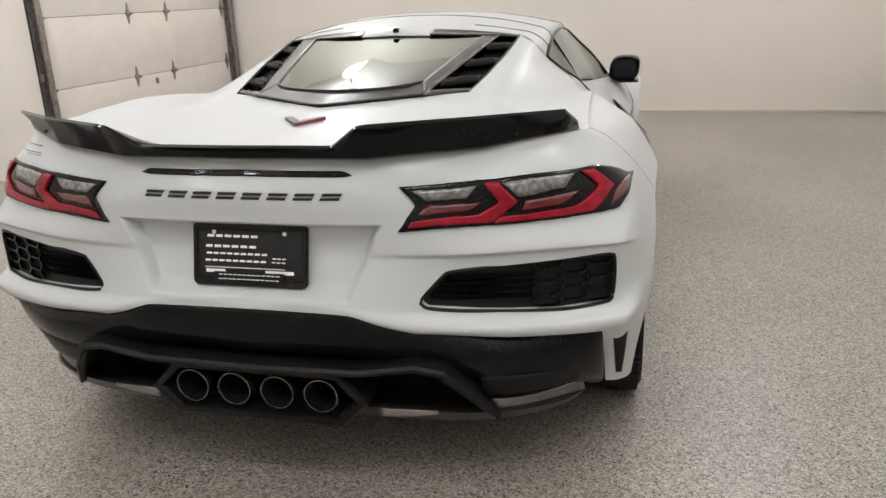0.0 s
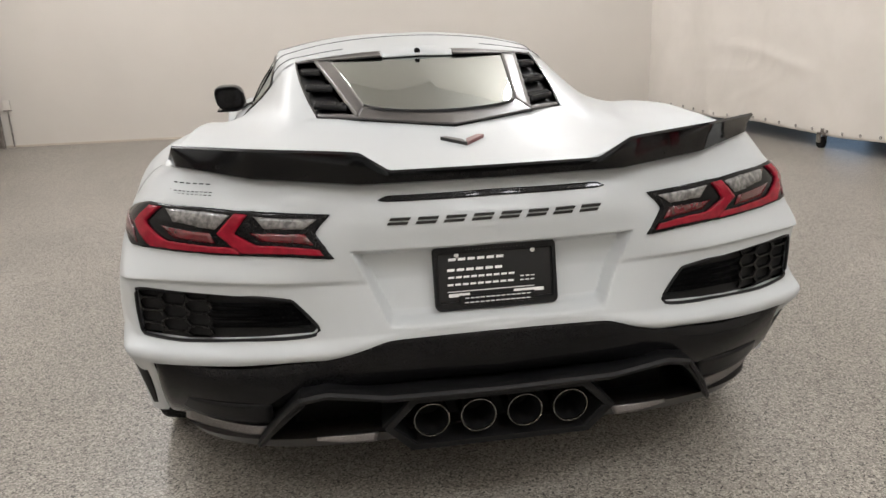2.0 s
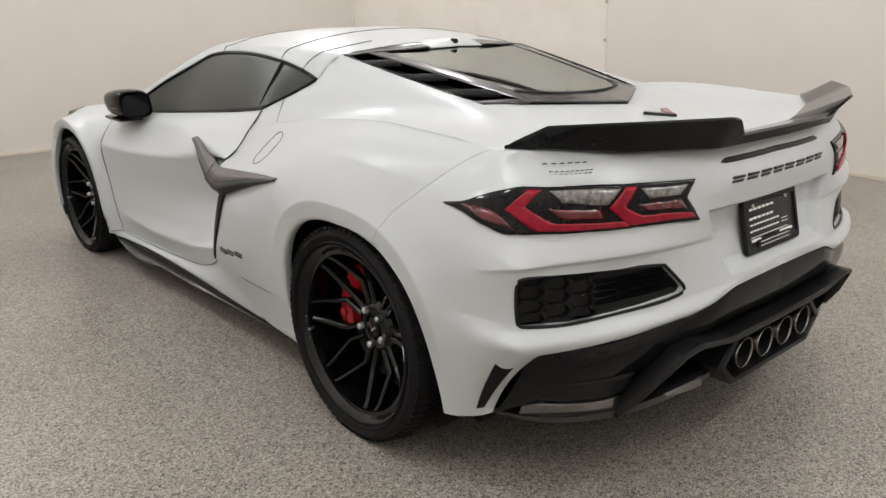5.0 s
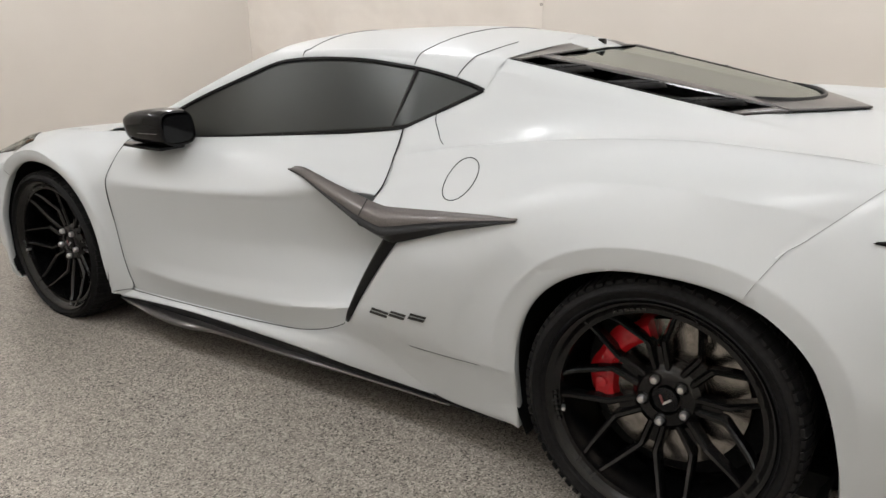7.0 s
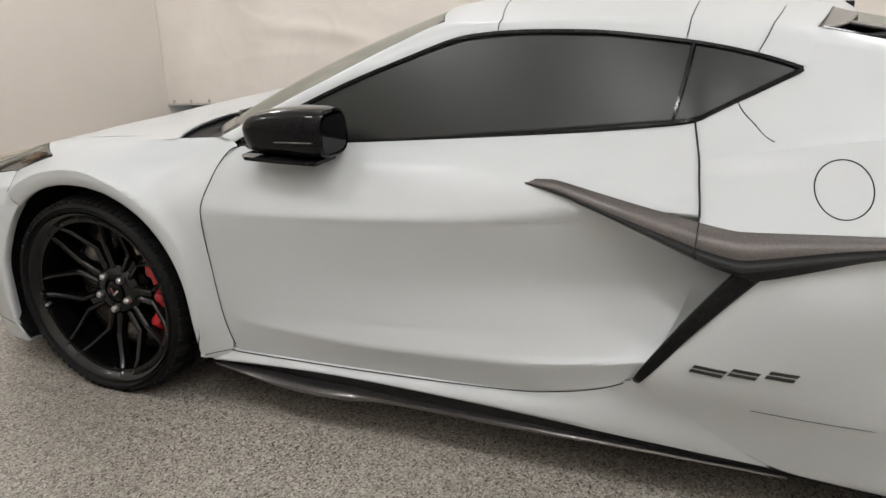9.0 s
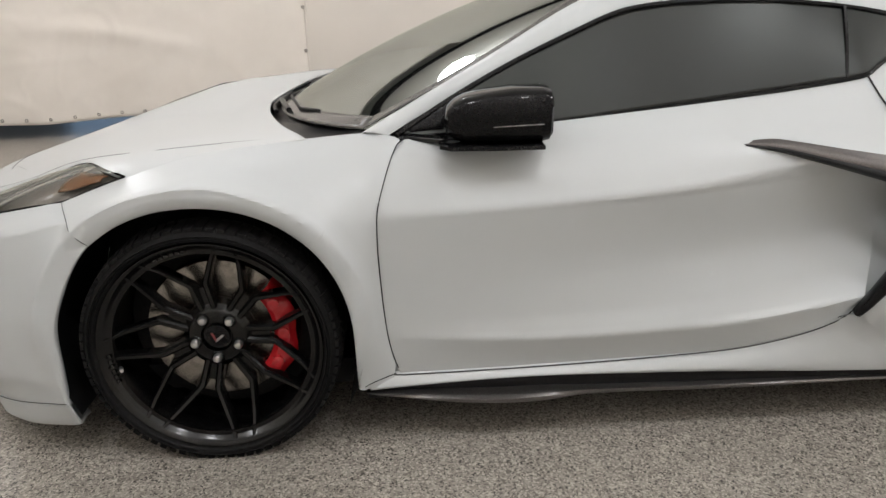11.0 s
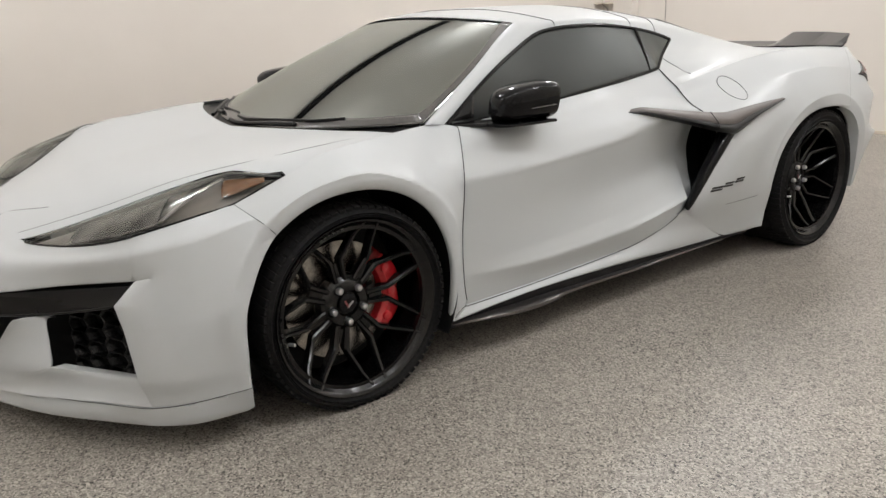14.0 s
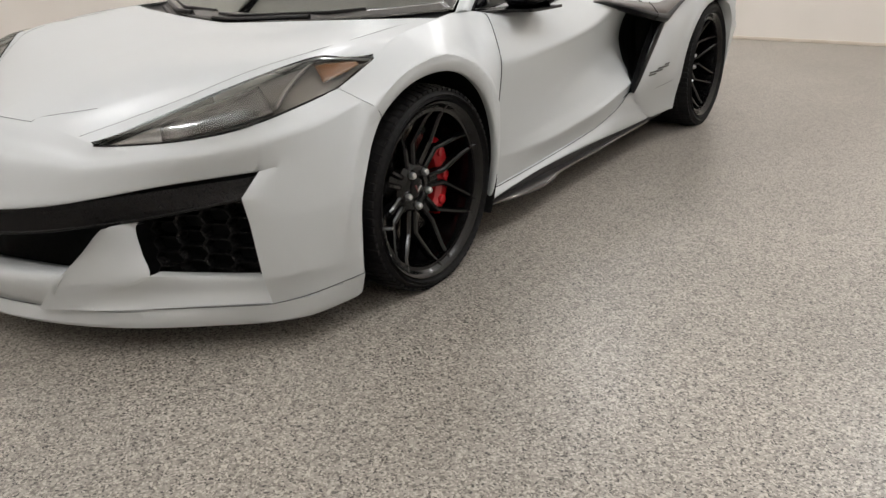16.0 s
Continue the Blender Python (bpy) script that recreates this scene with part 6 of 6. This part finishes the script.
# ---- the car: wheels ----
def build_wheel(name, radius, rim, width, hub, stand, caliper_at, bolts):
    """A wheel about the x axis, its outer face at -x; hub is how far the hub lies inside the sidewall."""
    wheel = new(name)
    tagged(wheel, "black seven twin-spoke alloy wheel with a low-profile tyre")
    o, i = -hub, width - hub
    m = (rim + radius) / 2
    bm = lathe(bmesh.new(), [(o + .022, rim - .004), (o + .010, rim + .010), (o - .002, m), (o + .004, radius - .022), (o + .018, radius - .008), (o + .035, radius - .002), (o + width * .5, radius), (i - .035, radius - .002), (i - .018, radius - .008), (i - .004, radius - .022), (i, m), (i - .02, rim - .004)], 96)
    tyre = part("tyre", bm, RUBBER, wheel)
    for r in (rim + .014, radius - .03):
        part("sidewall_ring", lathe(bmesh.new(), [(o + .003, r - .0025), (o - .003, r), (o + .003, r + .0025)], 72), RUBBER, tyre)
    bm = bmesh.new()
    n = 78
    for k in range(n):
        a = 2 * math.pi * k / n
        for x0, x1, skew in ((o + .008, o + .060, .02), (o + .068, o + .11, -.02), (i - .060, i - .008, -.02)):
            vs = []
            for rr in (radius - .006, radius + .003):
                for x, s in ((x0, 0), (x1, skew)):
                    for d in (-.0095, .0095):
                        t = a + (d / radius) + s
                        drop = .008 if abs(x - o) < .012 or abs(x - i) < .012 else 0
                        vs.append(bm.verts.new((x, (rr - drop) * math.cos(t), (rr - drop) * math.sin(t))))
            for q in ((0, 1, 3, 2), (4, 6, 7, 5), (0, 4, 5, 1), (2, 3, 7, 6), (0, 2, 6, 4), (1, 5, 7, 3)):
                bm.faces.new([vs[j] for j in q])
    bmesh.ops.recalc_face_normals(bm, faces=bm.faces)
    tagged(part("tread", bm, RUBBER, tyre, "joined tyre tread blocks"), kind="stuff")
    dish = max(hub - .022, 0.012)
    bm = lathe(bmesh.new(), [(o + .012, rim + .006), (o + .007, rim + .003), (o + .011, rim - .005), (o + .020, rim - .011), (o + .03, rim - .020), (i - .03, rim - .030), (i - .03, rim - .022), (o + .04, rim - .006)], 80)
    barrel = part("rim", bm, RIM, wheel)
    part("rim_step", lathe(bmesh.new(), [(o + .028, rim - .016), (o + .028, rim - .030), (o + .045, rim - .032), (o + .045, rim - .016)], 80), RIM, barrel)
    bm = bmesh.new()
    for k in range(7):
        base = math.radians(90 + k * 360 / 7)
        for sgn in (-1, 1):
            pts = []
            for r, ang, w, x in ((.060, 12.5, .021, .004), (.095, 15.0, .019, .001), (.151, 18.0, .019, -.006), (.157, 17.6, .019, -.009), (rim * .82, 8.6, .016, -dish * .62), (rim - .008, 5.0, .014, -dish - .006)):
                t = base + sgn * math.radians(ang)
                c = Vector((x, r * math.cos(t), r * math.sin(t)))
                tan = Vector((0, -math.sin(t), math.cos(t)))
                pts.append((c, tan, w))
            rows = []
            for c, tan, w in pts:
                rows.append([c + Vector((.032, 0, 0)) - tan * w * .60, c + Vector((.006, 0, 0)) - tan * w * .5, c - tan * w * .24, c + tan * w * .24, c + Vector((.006, 0, 0)) + tan * w * .5, c + Vector((.032, 0, 0)) + tan * w * .60])
            sheet(bm, np.array([[tuple(v) for v in row] for row in rows]), wrap=True)
    bmesh.ops.recalc_face_normals(bm, faces=bm.faces)
    part("spokes", bm, RIM, barrel, "black twin spokes", angle=25)
    # a recessed web joins the two legs of each fork as far as the bend
    for k in range(7):
        t = math.radians(90 + (k + .5) * 360 / 7)
        tan, rad = Vector((0, -math.sin(t), math.cos(t))), Vector((0, math.cos(t), math.sin(t)))
        web = [(.05, -.012), (.05, .012), (.12, .019), (.146, .020), (.138, .008), (.138, -.008), (.146, -.020), (.12, -.019)]
        part("spoke_web", prism(bmesh.new(), [rad * a + tan * b + Vector((.012, 0, 0)) for a, b in web], (.016, 0, 0)), RIM, barrel, smooth=False)
    part("hub", lathe(bmesh.new(), [(.05, .092), (.012, .090), (.006, .082), (-.001, .075), (-.004, .070), (-.004, .043), (.006, .038), (.006, 0.0)], 56), RIM, barrel)
    cap = part("centre_cap", lathe(bmesh.new(), [(.006, .034), (-.004, .033), (-.007, .028), (-.007, 0.0)], 32), BLACK, barrel)
    bm = prism(bmesh.new(), [(-.0085, 0, -.014), (-.0085, .004, -.010), (-.0085, .018, .008), (-.0085, .012, .010), (-.0085, 0, -.006)], (.002, 0, 0))
    part("cap_mark", bm, BADGERED, cap)
    bm = prism(bmesh.new(), [(-.0085, 0, -.014), (-.0085, -.004, -.010), (-.0085, -.018, .008), (-.0085, -.012, .010), (-.0085, 0, -.006)], (.002, 0, 0))
    part("cap_mark", bm, CHROME, cap)
    for k in range(5):
        a = math.radians(126 + bolts + 72 * k)
        bm = lathe(bmesh.new(), [(.01, .0112), (-.012, .0112), (-.0165, .008), (-.0175, 0.0)], 12)
        part("wheel_nut", bm, CHROME, barrel, "bright wheel nut").location = (-.004, .0595 * math.cos(a), .0595 * math.sin(a))
        part("nut_well", lathe(bmesh.new(), [(-.0045, .013), (-.007, .016), (-.0045, .018)], 20), RIM, barrel).location = (0, .0595 * math.cos(a), .0595 * math.sin(a))
    for a0 in (-33, 52):
        bm = bmesh.new()
        for k in range(6):
            t = math.radians(a0 + 3.2 * k)
            r = rim - .019
            c, tan, rad = Vector((o + .020, r * math.cos(t), r * math.sin(t))), Vector((0, -math.sin(t), math.cos(t))), Vector((0, math.cos(t), math.sin(t)))
            prism(bm, [c + tan * a * .0045 + rad * b * .0028 for a, b in ((-1, -1), (1, -1), (1, 1), (-1, 1))], (.004, 0, 0))
        part("rim_script", bm, BADGE, barrel, "row of small grey script bars on the rim")
    part("valve", tube(bmesh.new(), [(-dish + .01, (rim - .035) * math.cos(-.45), (rim - .035) * math.sin(-.45)), (-dish - .012, (rim - .045) * math.cos(-.45), (rim - .045) * math.sin(-.45))], .005, 10), CHROME, barrel)
    disc = part("brake_disc", lathe(bmesh.new(), [(.055, .09), (.052, .10), (.052, rim - .089), (.058, rim - .086), (.085, rim - .086), (.085, .09)], 64), DISC, stand, "iron brake disc")
    part("disc_hat", lathe(bmesh.new(), [(.03, .0), (.03, .085), (.06, .095)], 40), SATIN, disc)
    part("inner_drum", lathe(bmesh.new(), [(.11, .0), (.11, rim - .03), (.12, rim - .03), (.12, 0)], 40), CABIN, disc)
    a0 = math.radians(caliper_at)
    rows = []
    for t in np.linspace(-.76, .76, 19):
        e = 1 - .12 * (abs(t) > .68) - .05 * math.cos(t * 10)
        r0, r1 = rim - .142, rim - .074
        a = a0 + t
        q = lambda x, r: (x, r * math.cos(a), r * math.sin(a))
        rows.append([q(.065, r0), q(.022, r0 + .006), q(.009, r0 + .02), q(.007, r1 - .02 * e), q(.020, r1 * e * .5 + r1 * .5), q(.09, r1)])
    bm = bmesh.new()
    sheet(bm, np.array(rows), wrap=True)
    vs = list(bm.verts)
    bm.faces.new(vs[:6]), bm.faces.new(vs[-6:][::-1])
    bmesh.ops.recalc_face_normals(bm, faces=bm.faces)
    cal = part("brake_caliper", bm, CALIPER, stand, "red six-piston brake caliper")
    for t in (-.5, 0, .5):
        a = a0 + t
        part("caliper_boss", lathe(bmesh.new(), [(.017, .017), (.001, .016), (-.001, .012), (-.001, 0)], 20), CALIPER, cal).location = (0, (rim - .109) * math.cos(a), (rim - .109) * math.sin(a))
    return wheel


def wheel_pair(name, centre, hub_at, radius, rim, width, hub, caliper, roll, bolts):
    for side in (-1, 1):
        stand = new(name)
        stand.parent = CAR
        w = build_wheel("road_wheel", radius, rim, width, hub, stand, caliper if side < 0 else 180 - caliper, bolts)
        w.parent = stand
        w.matrix_basis = pose(0, 0, 0, roll)
        stand.matrix_basis = pose(side * hub_at, centre[0], centre[1], 0, 0, 0 if side < 0 else 180)


wheel_pair("front_wheel_assembly", (1.357, .324), .889, .333, .284, .275, .088, 180, 13, -9.5)
wheel_pair("rear_wheel_assembly", (-1.3625, .347), .907, .353, .287, .345, .109, 28, 13, -5.5)
